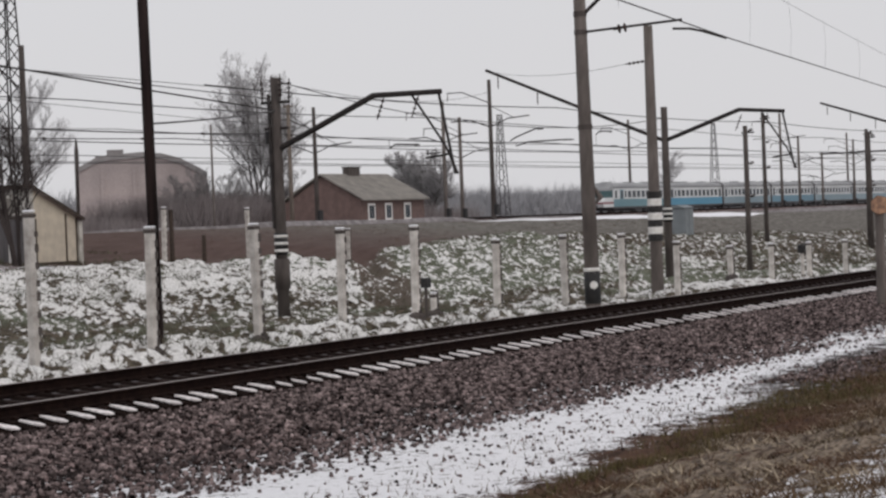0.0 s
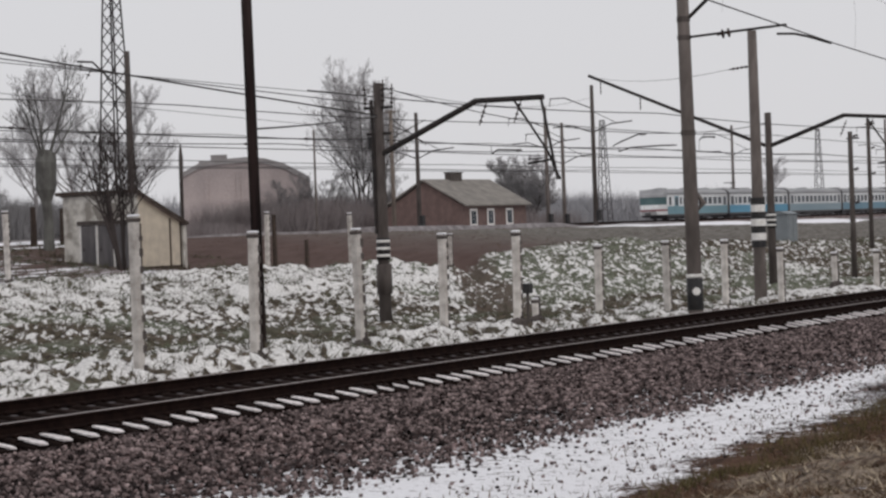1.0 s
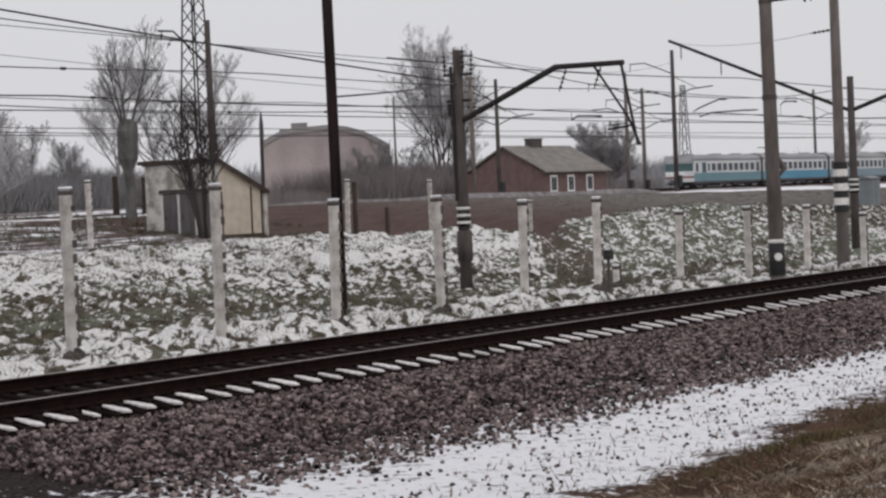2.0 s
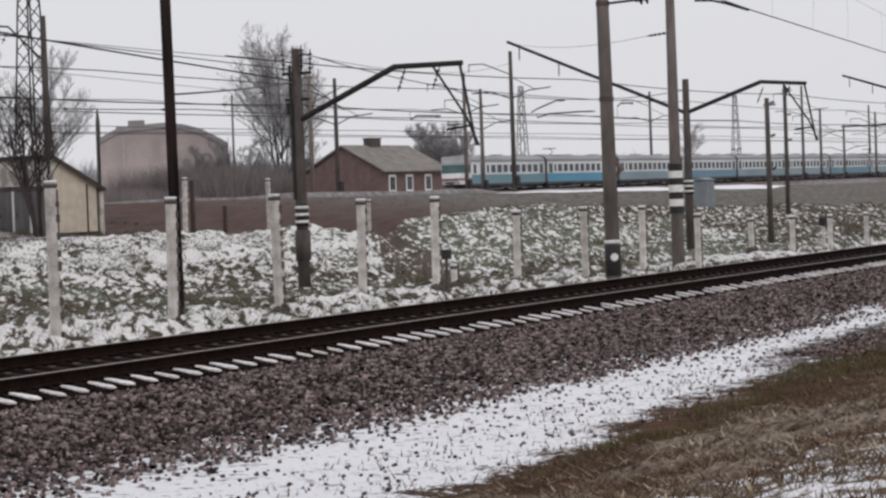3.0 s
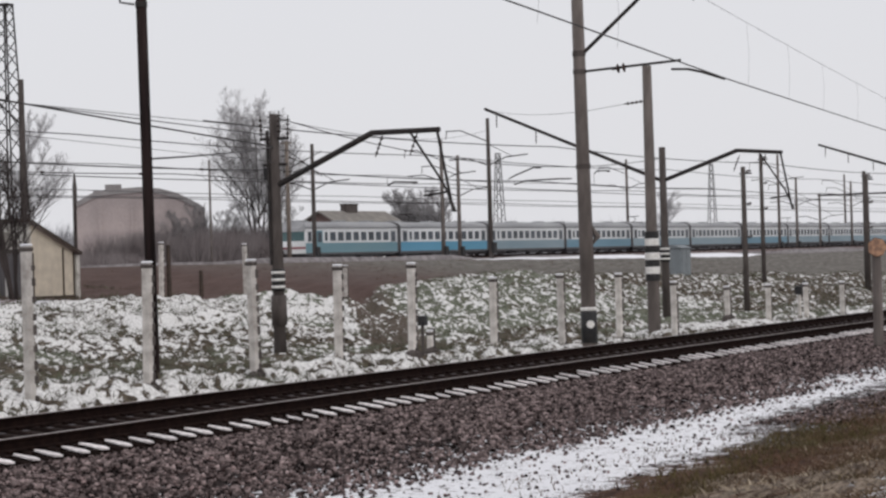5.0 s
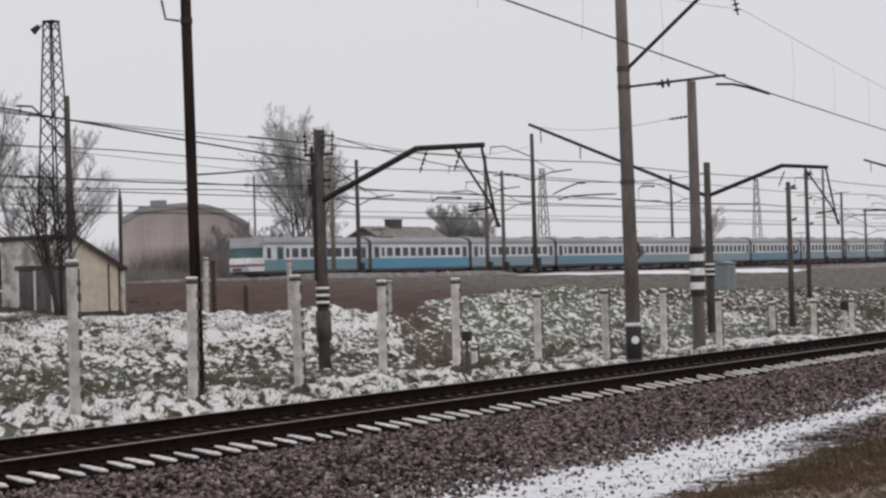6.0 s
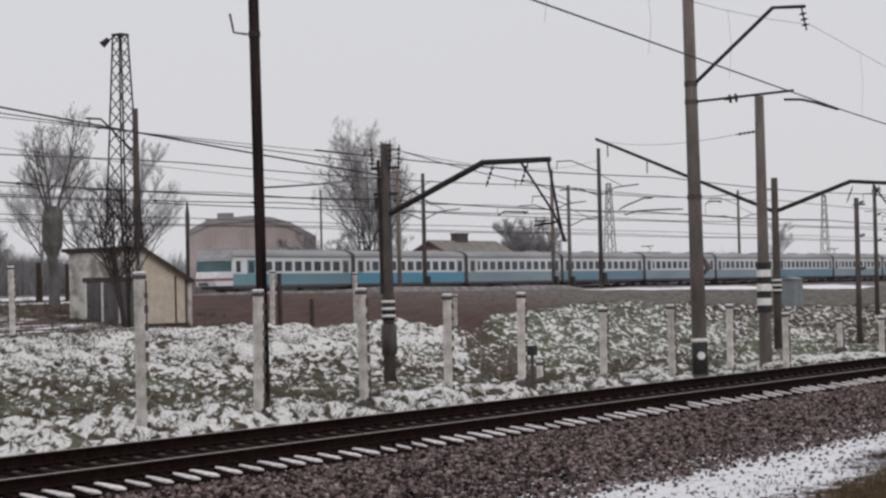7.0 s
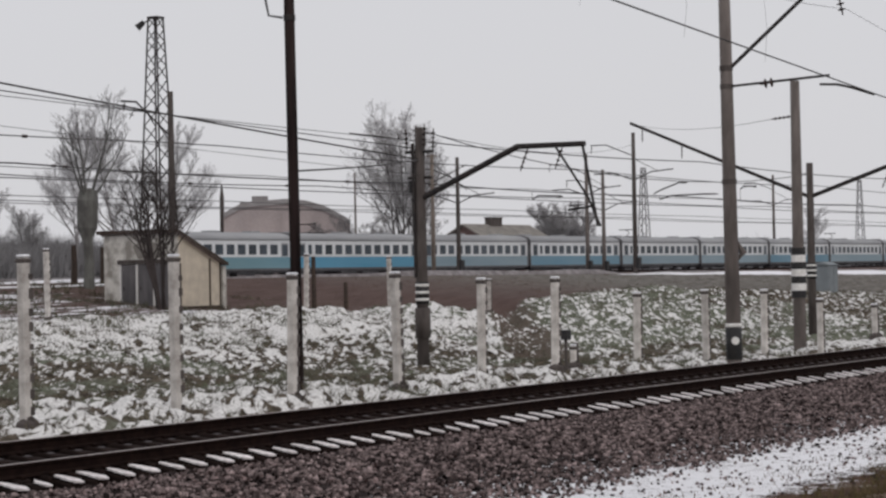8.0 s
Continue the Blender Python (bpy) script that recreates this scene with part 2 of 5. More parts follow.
    rows, lie = n.new("ShaderNodeCombineXYZ"), n.new("ShaderNodeTexNoise")
    l.new(maths("MULTIPLY", along, 1.0), rows.inputs["X"])
    l.new(maths("MULTIPLY", across, 3.8), rows.inputs["Y"])
    l.new(maths("MULTIPLY", sep.outputs["Z"], 5.0), rows.inputs["Z"])
    l.new(rows.outputs["Vector"], lie.inputs["Vector"])
    lie.inputs["Scale"].default_value, lie.inputs["Detail"].default_value, lie.inputs["Roughness"].default_value = 1.0, 4, 0.6
    lie.inputs["Distortion"].default_value = 0.5
    clump = maths("ADD", clump, maths("MULTIPLY", maths("SUBTRACT", lie.outputs["Fac"], 0.5), 0.9))
    patch = maths("ADD", clump, maths("MULTIPLY", maths("SUBTRACT", noise_at(0.12, 3), 0.5), 0.14))
    # the gully between the two mounds: bare earth with a snowy lip
    side = maths("ADD", maths("SUBTRACT", maths("ADD", y, 5.9), maths("MULTIPLY", x, 0.64)), maths("MULTIPLY", wob, 0.5))
    reach = maths("MULTIPLY", ramp(x, 73, 79), ramp(x, 107, 104))
    bare = maths("MULTIPLY", maths("MULTIPLY", ramp(side, 0.6, 0.1), ramp(side, -3.6, -2.6)), reach)
    lip = maths("MULTIPLY", maths("MULTIPLY", ramp(side, 0.2, 0.6), ramp(side, 2.0, 1.3)), reach)
    patch = maths("ADD", maths("SUBTRACT", patch, maths("MULTIPLY", bare, 0.09)), maths("MULTIPLY", lip, 0.05))
    shelf = maths("ADD", ramp(y, 30.5, 27.5, 0.0, 0.062), maths("MULTIPLY", ramp(y, 45, 52, -0.02, 0.085), ramp(x, 100, 82, 0.0, 1.0)))
    hollow = maths("MULTIPLY", ramp(y, 30, 33, 0.0, -0.04), ramp(y, 46, 41, 0.0, 1.0))
    patch = maths("ADD", maths("ADD", maths("ADD", patch, shelf), hollow), maths("ADD", ramp(x, 40, 110, -0.010, -0.014), ramp(x, 104, 130, 0.0, -0.035)))
    thin_snow = mix(ramp(fine, 0.3, 0.7), (0.47, 0.46, 0.45), (0.89, 0.88, 0.87))
    weeds = mix(maths("MULTIPLY", bare, 0.8), weeds, (0.10, 0.075, 0.064))
    weeds = mix(ramp(patch, 0.485, 0.535), weeds, thin_snow)
    bank = mix(ramp(noise_at(1.2, 6, (0.3, 1, 1)), 0.3, 0.7), (0.118, 0.082, 0.073), (0.076, 0.050, 0.045))
    drift = maths("ADD", noise_at(1.3, 6, (0.2, 1, 2), 0.68), ramp(x, 88, 78, 0.0, 0.2))
    # greyer far bank: frosted dry growth, plus distance haze mixed into the colour
    dry = mix(ramp(noise_at(2.2, 6, (0.4, 1, 1.6)), 0.38, 0.62), (0.095, 0.085, 0.076), (0.20, 0.188, 0.172))
    bank = mix(ramp(maths("ADD", x, maths("MULTIPLY", wob, 6.0)), 106, 142), bank, dry)
    bank = mix(ramp(drift, 0.70, 0.76), bank, snow)
    yard = mix(ramp(noise_at(0.5, 6, (0.15, 1, 1)), 0.46, 0.54), (0.11, 0.09, 0.08), snow)
    edge = maths("ADD", maths("ADD", ramp(x, 22, 28, 10.6, 11.5), ramp(x, 28, 33, 0.0, 0.35)), maths("ADD", ramp(x, 33, 38.5, 0.0, 1.55), ramp(x, 38.5, 50, 0.0, 0.5)))
    c = mix(ramp(maths("ADD", maths("SUBTRACT", yw, edge), ramp(x, 29, 35, -1.6, 0.0)), -1.7, -1.4), grass, soil)
    c = mix(ramp(maths("ADD", maths("SUBTRACT", yw, edge), maths("ADD", maths("MULTIPLY", maths("SUBTRACT", fine, 0.5), 2.2), maths("MULTIPLY", maths("SUBTRACT", mid, 0.5), 1.6))), -0.1, 0.15), c, path)
    shoulder = maths("SUBTRACT", maths("ADD", yw, maths("MULTIPLY", maths("SUBTRACT", fine, 0.5), 3.6)), maths("ADD", ramp(x, 38, 44, 0.0, 0.7), ramp(x, 48, 58, 0.0, -0.9)))
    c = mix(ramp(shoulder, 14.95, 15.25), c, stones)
    # near-black bed under and between the near rails
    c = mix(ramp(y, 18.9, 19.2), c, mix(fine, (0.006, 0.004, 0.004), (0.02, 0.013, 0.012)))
    c = mix(ramp(maths("ADD", y, maths("MULTIPLY", wob, 0.25)), 22.2, 22.35), c, weeds)
    c = mix(ramp(yw, 58.8, 59.4), c, bank)
    c = mix(ramp(yw, 82.0, 84.0), c, yard)
    l.new(c, p.inputs["Base Color"])
    b = n.new("ShaderNodeBump")
    b.inputs["Strength"].default_value, b.inputs["Distance"].default_value = 0.8, 0.05
    l.new(fine, b.inputs["Height"])
    l.new(b.outputs["Normal"], p.inputs["Normal"])
    return m


# ---- mesh tools ----


class Shape:
    """Gathers boxes, tubes and plates into one mesh."""

    def __init__(self):
        self.v, self.f = [], []

    def add(self, verts, faces):
        k = len(self.v)
        self.v += [tuple(p) for p in verts]
        self.f += [tuple(i + k for i in q) for q in faces]
        return self

    def box(self, x0, x1, y0, y1, z0, z1, bevel=0.0, m=None):
        if bevel:
            b, vs = bevel, []
            for z, i in ((z0, b), (z0 + b, 0), (z1 - b, 0), (z1, b)):
                a0, a1, c0, c1 = x0 + i, x1 - i, y0 + i, y1 - i
                vs += [(a0 + b, c0, z), (a1 - b, c0, z), (a1, c0 + b, z), (a1, c1 - b, z), (a1 - b, c1, z), (a0 + b, c1, z), (a0, c1 - b, z), (a0, c0 + b, z)]
            fs = [tuple(range(7, -1, -1)), tuple(range(24, 32))]
            for r in range(3):
                fs += [(8 * r + i, 8 * r + (i + 1) % 8, 8 * r + 8 + (i + 1) % 8, 8 * r + 8 + i) for i in range(8)]
        else:
            vs = [(x, y, z) for z in (z0, z1) for x, y in ((x0, y0), (x1, y0), (x1, y1), (x0, y1))]
            fs = [(3, 2, 1, 0), (4, 5, 6, 7), (0, 1, 5, 4), (1, 2, 6, 5), (2, 3, 7, 6), (3, 0, 4, 7)]
        if m:
            vs = [m @ Vector(p) for p in vs]
        return self.add(vs, fs)

    def tube(self, points, radii, n=8, caps=True):
        pts = [Vector(p) for p in points]
        radii = [radii] * len(pts) if isinstance(radii, (int, float)) else radii
        vs, fs = [], []
        for i, p in enumerate(pts):
            d = (pts[min(i + 1, len(pts) - 1)] - pts[max(i - 1, 0)]).normalized()
            side = d.cross(Vector((0, 0, 1)) if abs(d.z) < 0.95 else Vector((1, 0, 0))).normalized()
            up = side.cross(d)
            vs += [p + radii[i] * (math.cos(a) * side + math.sin(a) * up) for a in (2 * math.pi * (k + 0.5) / n for k in range(n))]
        for i in range(len(pts) - 1):
            fs += [(n * i + k, n * i + (k + 1) % n, n * i + n + (k + 1) % n, n * i + n + k) for k in range(n)]
        if caps:
            fs += [tuple(range(n - 1, -1, -1)), tuple(range(n * len(pts) - n, n * len(pts)))]
        return self.add(vs, fs)

    def prism(self, outline, a, b, axis="x"):
        """An outline extruded from a to b along an axis; the outline holds the other two coordinates."""
        order = {"x": lambda u, v, w: (w, u, v), "y": lambda u, v, w: (u, w, v), "z": lambda u, v, w: (u, v, w)}[axis]
        k = len(outline)
        vs = [order(u, v, w) for w in (a, b) for u, v in outline]
        fs = [tuple(range(k - 1, -1, -1)), tuple(range(k, 2 * k))] + [(i, (i + 1) % k, k + (i + 1) % k, k + i) for i in range(k)]
        return self.add(vs, fs)

    def mesh(self, name, mat, smooth=False):
        me = bpy.data.meshes.new(name)
        me.from_pydata(self.v, [], self.f)
        me.materials.append(mat)
        bm = bmesh.new()
        bm.from_mesh(me)
        bmesh.ops.recalc_face_normals(bm, faces=bm.faces)
        bm.to_mesh(me)
        bm.free()
        if smooth:
            me.shade_smooth()
        return me


def part(name, shape, mat, parent, label="", smooth=False):
    """One mesh object under a thing or a part, in its parent's space."""
    ob = new(name, shape.mesh(name, mat, smooth))
    ob.parent = parent
    return tagged(ob, label)


def thing(name, label, category, at=(0, 0, 0), rz=0, group=""):
    ob = new(name)
    ob.matrix_basis = pose(*at, 0, 0, rz)
    return tagged(ob, label, category, group)


def single(name, shape, mat, label, category, at=(0, 0, 0), group="", kind="", smooth=False):
    ob = new(name, shape.mesh(name, mat, smooth))
    ob.matrix_basis = pose(*at)
    return tagged(ob, label, category, group, kind)


def bulk(name, verts, faces, mat):
    """A mesh from arrays: all faces with the same number of corners."""
    me = bpy.data.meshes.new(name)
    verts, faces = np.asarray(verts, float), np.asarray(faces, int)
    me.vertices.add(len(verts))
    me.vertices.foreach_set("co", verts.ravel())
    me.loops.add(faces.size)
    me.loops.foreach_set("vertex_index", faces.ravel())
    me.polygons.add(len(faces))
    me.polygons.foreach_set("loop_start", np.arange(len(faces)) * faces.shape[1])
    me.update(calc_edges=True)
    me.materials.append(mat)
    return new(name, me)


# ---- ground: one sheet ----
rng = np.random.default_rng(7)
LATTICE = rng.random((256, 256))


def value_noise(x, y):
    xi, yi = np.floor(x).astype(int), np.floor(y).astype(int)
    fx, fy = x - xi, y - yi
    fx, fy = fx * fx * (3 - 2 * fx), fy * fy * (3 - 2 * fy)
    g = lambda a, b: LATTICE[a % 256, b % 256]
    return (g(xi, yi) * (1 - fx) + g(xi + 1, yi) * fx) * (1 - fy) + (g(xi, yi + 1) * (1 - fx) + g(xi + 1, yi + 1) * fx) * fy - 0.5


CREST_X = [40, 64, 69, 77, 86, 91, 94, 99, 106, 115, 132, 150, 173, 207, 300]
CREST_Z = [0.9, 0.87, 0.84, 1.0, 0.65, 0.9, 0.33, -0.5, 0.95, 1.28, 1.0, 0.5, 0.2, -0.6, 0.0]


def tussocks(x, y):
    """Clumps of matted growth in rows down the bank, about -0.5 to 0.5."""
    u, v = 0.85 * x + 0.53 * y, 0.53 * x - 0.85 * y
    v = v + 0.14 * u + 0.8 * value_noise(u * 0.35, v * 0.5)
    a = 0.8 * value_noise(u * 0.6, v * 1.9) + 0.8 * value_noise(u * 1.4 + 31, v * 3.1 + 7)
    return a * 0.8


def level(x, y, rough=True):
    """Height of the ground at x, y."""
    x, y = np.broadcast_arrays(np.asarray(x, float), np.asarray(y, float))
    crest = np.interp(x, CREST_X, CREST_Z)
    fence = np.interp(x, [30, 37, 60, 90], [0.1, -0.02, -0.3, -0.4])
    plateau = np.interp(x, [120, 150, 215, 400], [2.42, 2.3, 1.9, 1.9])
    cols = [-20, 2, 6.5, 10.2, 15.2, 18.2, 19.1, 21.8, 22.6, 23.6]
    vals = [0.7, 0.62, 0.05, -0.66, -0.74, -0.42, -0.36, -0.1, -0.15, -0.2]
    z = np.interp(y, cols, vals)
    t = lambda a, b: np.clip((y - a) / (b - a), 0, 1)
    s = lambda k: k * k * (3 - 2 * k)
    foot = np.interp(x, [40, 60, 80, 130], [-0.6, -1.0, -1.05, -1.2])
    z = z + (fence + 0.2) * s(t(23.4, 24.6))
    z = z + (foot - fence) * s(t(25.5, 36))
    z = z + (crest - foot) * s(t(41, 58))
    z = z + (plateau - crest) * s(t(59, 82))
    side = y - 0.64 * x + 5.9
    z = z - 0.45 * np.exp(-((side + 1.5) / 1.1) ** 2) * np.clip((x - 73) / 6, 0, 1) * np.clip((107 - x) / 3, 0, 1)
    if rough:
        veg = np.clip((y - 22.8) / 1.5, 0, 1) * np.clip((60 - y) / 3, 0, 1)
        near = np.clip((11.5 - y) / 2, 0, 1)
        bumpy = value_noise(x * 0.7, y * 0.9) * 0.3 + value_noise(x * 1.9 + 9, y * 2.1) * 0.26 + value_noise(x * 0.25, y * 0.3 + 5) * 0.35
        z = z + veg * tussocks(x, y) * 0.26
        z = z + veg * bumpy + near * (value_noise(x * 1.7, y * 1.7) * 0.16 + value_noise(x * 0.5, y * 0.5) * 0.2) + 0.05 * value_noise(x * 1.1, y * 1.1)
    return z


def spread(stops):
    out = []
    for (a, b, step) in stops:
        out += list(np.arange(a, b, step))
    return np.array(out)


gx = np.concatenate([[-1500, -600, -250, -100, -40, -10], spread([(0, 16, 2), (16, 26, 0.33), (26, 112, 0.16), (112, 230, 0.45), (230, 420, 5)]), [450, 520, 650, 900, 1400, 2200, 3200]])
gy = np.concatenate([[-1500, -600, -200, -60, -20, -5], spread([(0, 14, 0.33), (14, 23, 0.4), (23, 60, 0.16), (60, 86, 1.0), (86, 200, 6)]), [230, 300, 450, 700, 1200, 2000, 3000]])
GX, GY = np.meshgrid(gx, gy, indexing="ij")
GZ = level(GX, GY)
nx, ny = GX.shape
idx = np.arange(nx * ny).reshape(nx, ny)
quads = np.stack([idx[:-1, :-1], idx[1:, :-1], idx[1:, 1:], idx[:-1, 1:]], -1).reshape(-1, 4)
ground = bulk("ground", np.stack([GX, GY, GZ], -1).reshape(-1, 3), quads, ground_material())
ground.data.shade_smooth()
cover = ground.data.attributes.new("clump_height", "FLOAT", "POINT")
cover.data.foreach_set("value", tussocks(GX, GY).ravel())
tagged(ground, "snow-dusted railway land with brown grass, ballast and weedy banks", "ground", kind="structure")


def on(x, y):
    return float(level(x, y))


# ---- the near track ----
CANT = math.atan2(0.14, 1.55)


def rail_outline(z):
    return [(-0.075, z - 0.18), (0.075, z - 0.18), (0.07, z - 0.165), (0.012, z - 0.14), (0.012, z - 0.05), (0.037, z - 0.035), (0.037, z), (-0.037, z), (-0.037, z - 0.035), (-0.012, z - 0.05), (-0.012, z - 0.14), (-0.07, z - 0.165)]


def rail(y, z, x0=-60, x1=900):
    ob = thing("rail", "long rusty steel rail with a worn bright head on the sleepers", "rail", (0, y, z), group="rails of the near track")
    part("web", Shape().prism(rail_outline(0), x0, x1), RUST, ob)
    part("running_surface", Shape().box(x0, x1, -0.033, 0.036, 0.001, 0.006), RAILHEAD, ob, "worn bright running surface")
    return ob


rail(19.65, 0.0)
rail(21.2, 0.14)


def sleeper(cap, wide, skew):
    ob = thing("sleeper", "grey concrete sleeper with a snow-covered end in the ballast", "sleeper", (16, 20.42, -0.11), group="sleepers of the near track")
    tilt = pose(0, 0, 0, math.degrees(CANT), 0, 0)
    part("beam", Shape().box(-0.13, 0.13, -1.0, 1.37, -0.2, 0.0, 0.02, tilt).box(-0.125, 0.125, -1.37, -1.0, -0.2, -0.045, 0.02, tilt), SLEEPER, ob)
    snow = Shape().prism([(-wide, -1.40), (wide * 0.6, -1.43), (wide * 1.15, -1.32), (wide * 0.7 + skew, -1.1), (wide * 0.1 + skew, cap), (-wide * 0.6 + skew, cap - 0.02), (-wide * 0.95, -1.2)], 0.003, 0.026, "z")
    snow.v = [tuple(tilt @ Vector((a, b, c + 0.10 * min(0.0, b + 1.02)))) for a, b, c in snow.v]
    part("snow_cap", snow, THINSNOW, ob, "strip of snow on the sleeper's end")
    part("snow_patch", Shape().box(-0.06, 0.05, 0.44, 0.52, 0.003, 0.014, 0.004, tilt), DULLFROST, ob, "small patch of snow between the rails")
    for y in (-0.93, -0.62, 0.62, 0.93):
        part("rail_clip", Shape().box(-0.05, 0.05, y - 0.05, y + 0.05, 0.003, 0.05, 0.012, tilt), RUST, ob)
    return ob


KINDS = [sleeper(-0.98, 0.088, 0.0), sleeper(-1.03, 0.075, -0.03), sleeper(-1.14, 0.055, 0.0), sleeper(-0.95, 0.1, -0.02)]
for i, ob in enumerate(KINDS):
    ob.location.x = 16 + 0.543 * i
for i in range(4, 290):
    copy_thing(KINDS[random.choice((0, 0, 1, 1, 2, 3, 3))], pose(16 + 0.543 * i, 20.42 + random.uniform(-0.04, 0.04), -0.11, 0, 0, random.uniform(-1.2, 1.2)))


# ---- masts, brackets, wires ----


def insulator(s, p, q, discs=3, r=0.09):
    p, q = Vector(p), Vector(q)
    s.tube([p, q], 0.022, 6)
    for i in range(discs):
        c = p.lerp(q, (i + 1) / (discs + 1))
        d = (q - p).normalized() * 0.035
        s.tube([c - d, c, c + d], [0.03, r, 0.035], 10)
    return s


def mast(label, at, height, r0, r1, mat, deep=1.0, sides=14, group="overhead line masts", name="catenary_mast"):
    ob = thing(name, label, "mast", at, group=group)
    part("shaft", Shape().tube([(0, 0, -deep), (0, 0, height)], [r0, r1], sides), mat, ob, smooth=True)
    return ob


def band(ob, z, h, r, mat, name="painted_band", label=""):
    return part(name, Shape().tube([(0, 0, z), (0, 0, z + h)], r, 14), mat, ob, label, smooth=True)


# the near track's mast
m1 = mast("tall tapered grey concrete catenary mast beside the near track", (53.64, 23.57, -0.3), 13.0, 0.215, 0.14, CONCRETE)
m1.rotation_euler = (-0.0066, -0.0041, 0)
band(m1, 0.28, 0.85, 0.222, BLACK, label="black painted foot")
band(m1, 1.14, 0.1, 0.224, WHITE, label="thin white ring")
part("white_disc", Shape().tube([(-0.185, -0.125, 0.78), (-0.198, -0.132, 0.78)], 0.105, 16), WHITE, m1, "white painted disc")
part("bracket_arm", Shape().tube([(0, -0.12, 8.05), (0, -2.4, 9.87), (0, -3.3, 9.82)], 0.05, 8), STEEL, m1, "bent tubular bracket")
part("clamp", Shape().tube([(0, 0, 7.98), (0, 0, 8.12)], 0.18, 12), DARK_CONCRETE, m1)
part("clamp", Shape().tube([(0, 0, 7.5), (0, 0, 7.62)], 0.182, 12), DARK_CONCRETE, m1)
part("clamp", Shape().tube([(0, 0, 4.95), (0, 0, 5.08)], 0.2, 12), DARK_CONCRETE, m1)
part("insulator", insulator(Shape(), (0, -3.2, 9.78), (0.05, -3.3, 9.2), 3, 0.12), PORCELAIN, m1)
part("steady_rod", Shape().tube([(0, -0.12, 7.56), (0.0, -2.9, 7.66)], 0.035, 8), STEEL, m1)
part("insulator", insulator(Shape(), (0, -0.95, 7.55), (0, -1.45, 7.6), 2, 0.13), PORCELAIN, m1)
part("registration_arm", Shape().tube([(0.9, -2.3, 7.52), (2.0, -2.35, 7.58), (2.6, -2.5, 7.53), (3.3, -2.9, 7.35)], 0.035, 8), STEEL, m1)
part("signal_horn", Shape().tube([(0.1, -0.12, 3.45), (0.24, -0.24, 3.12), (0.1, -0.12, 2.9)], [0.02, 0.1, 0.03], 6), CONCRETE, m1, "small grey bracket plate")

# dark pole at the fence
m2 = mast("tall slim dark tarred pole standing behind the fence posts", (36.35, 25.59, 0.0), 11.0, 0.115, 0.105, POLE_STEEL, name="line_pole", group="poles")
m2.rotation_euler = (-0.0057, -0.0036, 0)
part("clamp", Shape().tube([(0, 0, 7.62), (0, 0, 7.74)], 0.125, 12), STEEL, m2)
part("hook", Shape().tube([(-0.1, 0.1, 7.68), (-0.3, 0.3, 7.72), (-0.36, 0.34, 8.1)], 0.025, 6), GALV, m2)

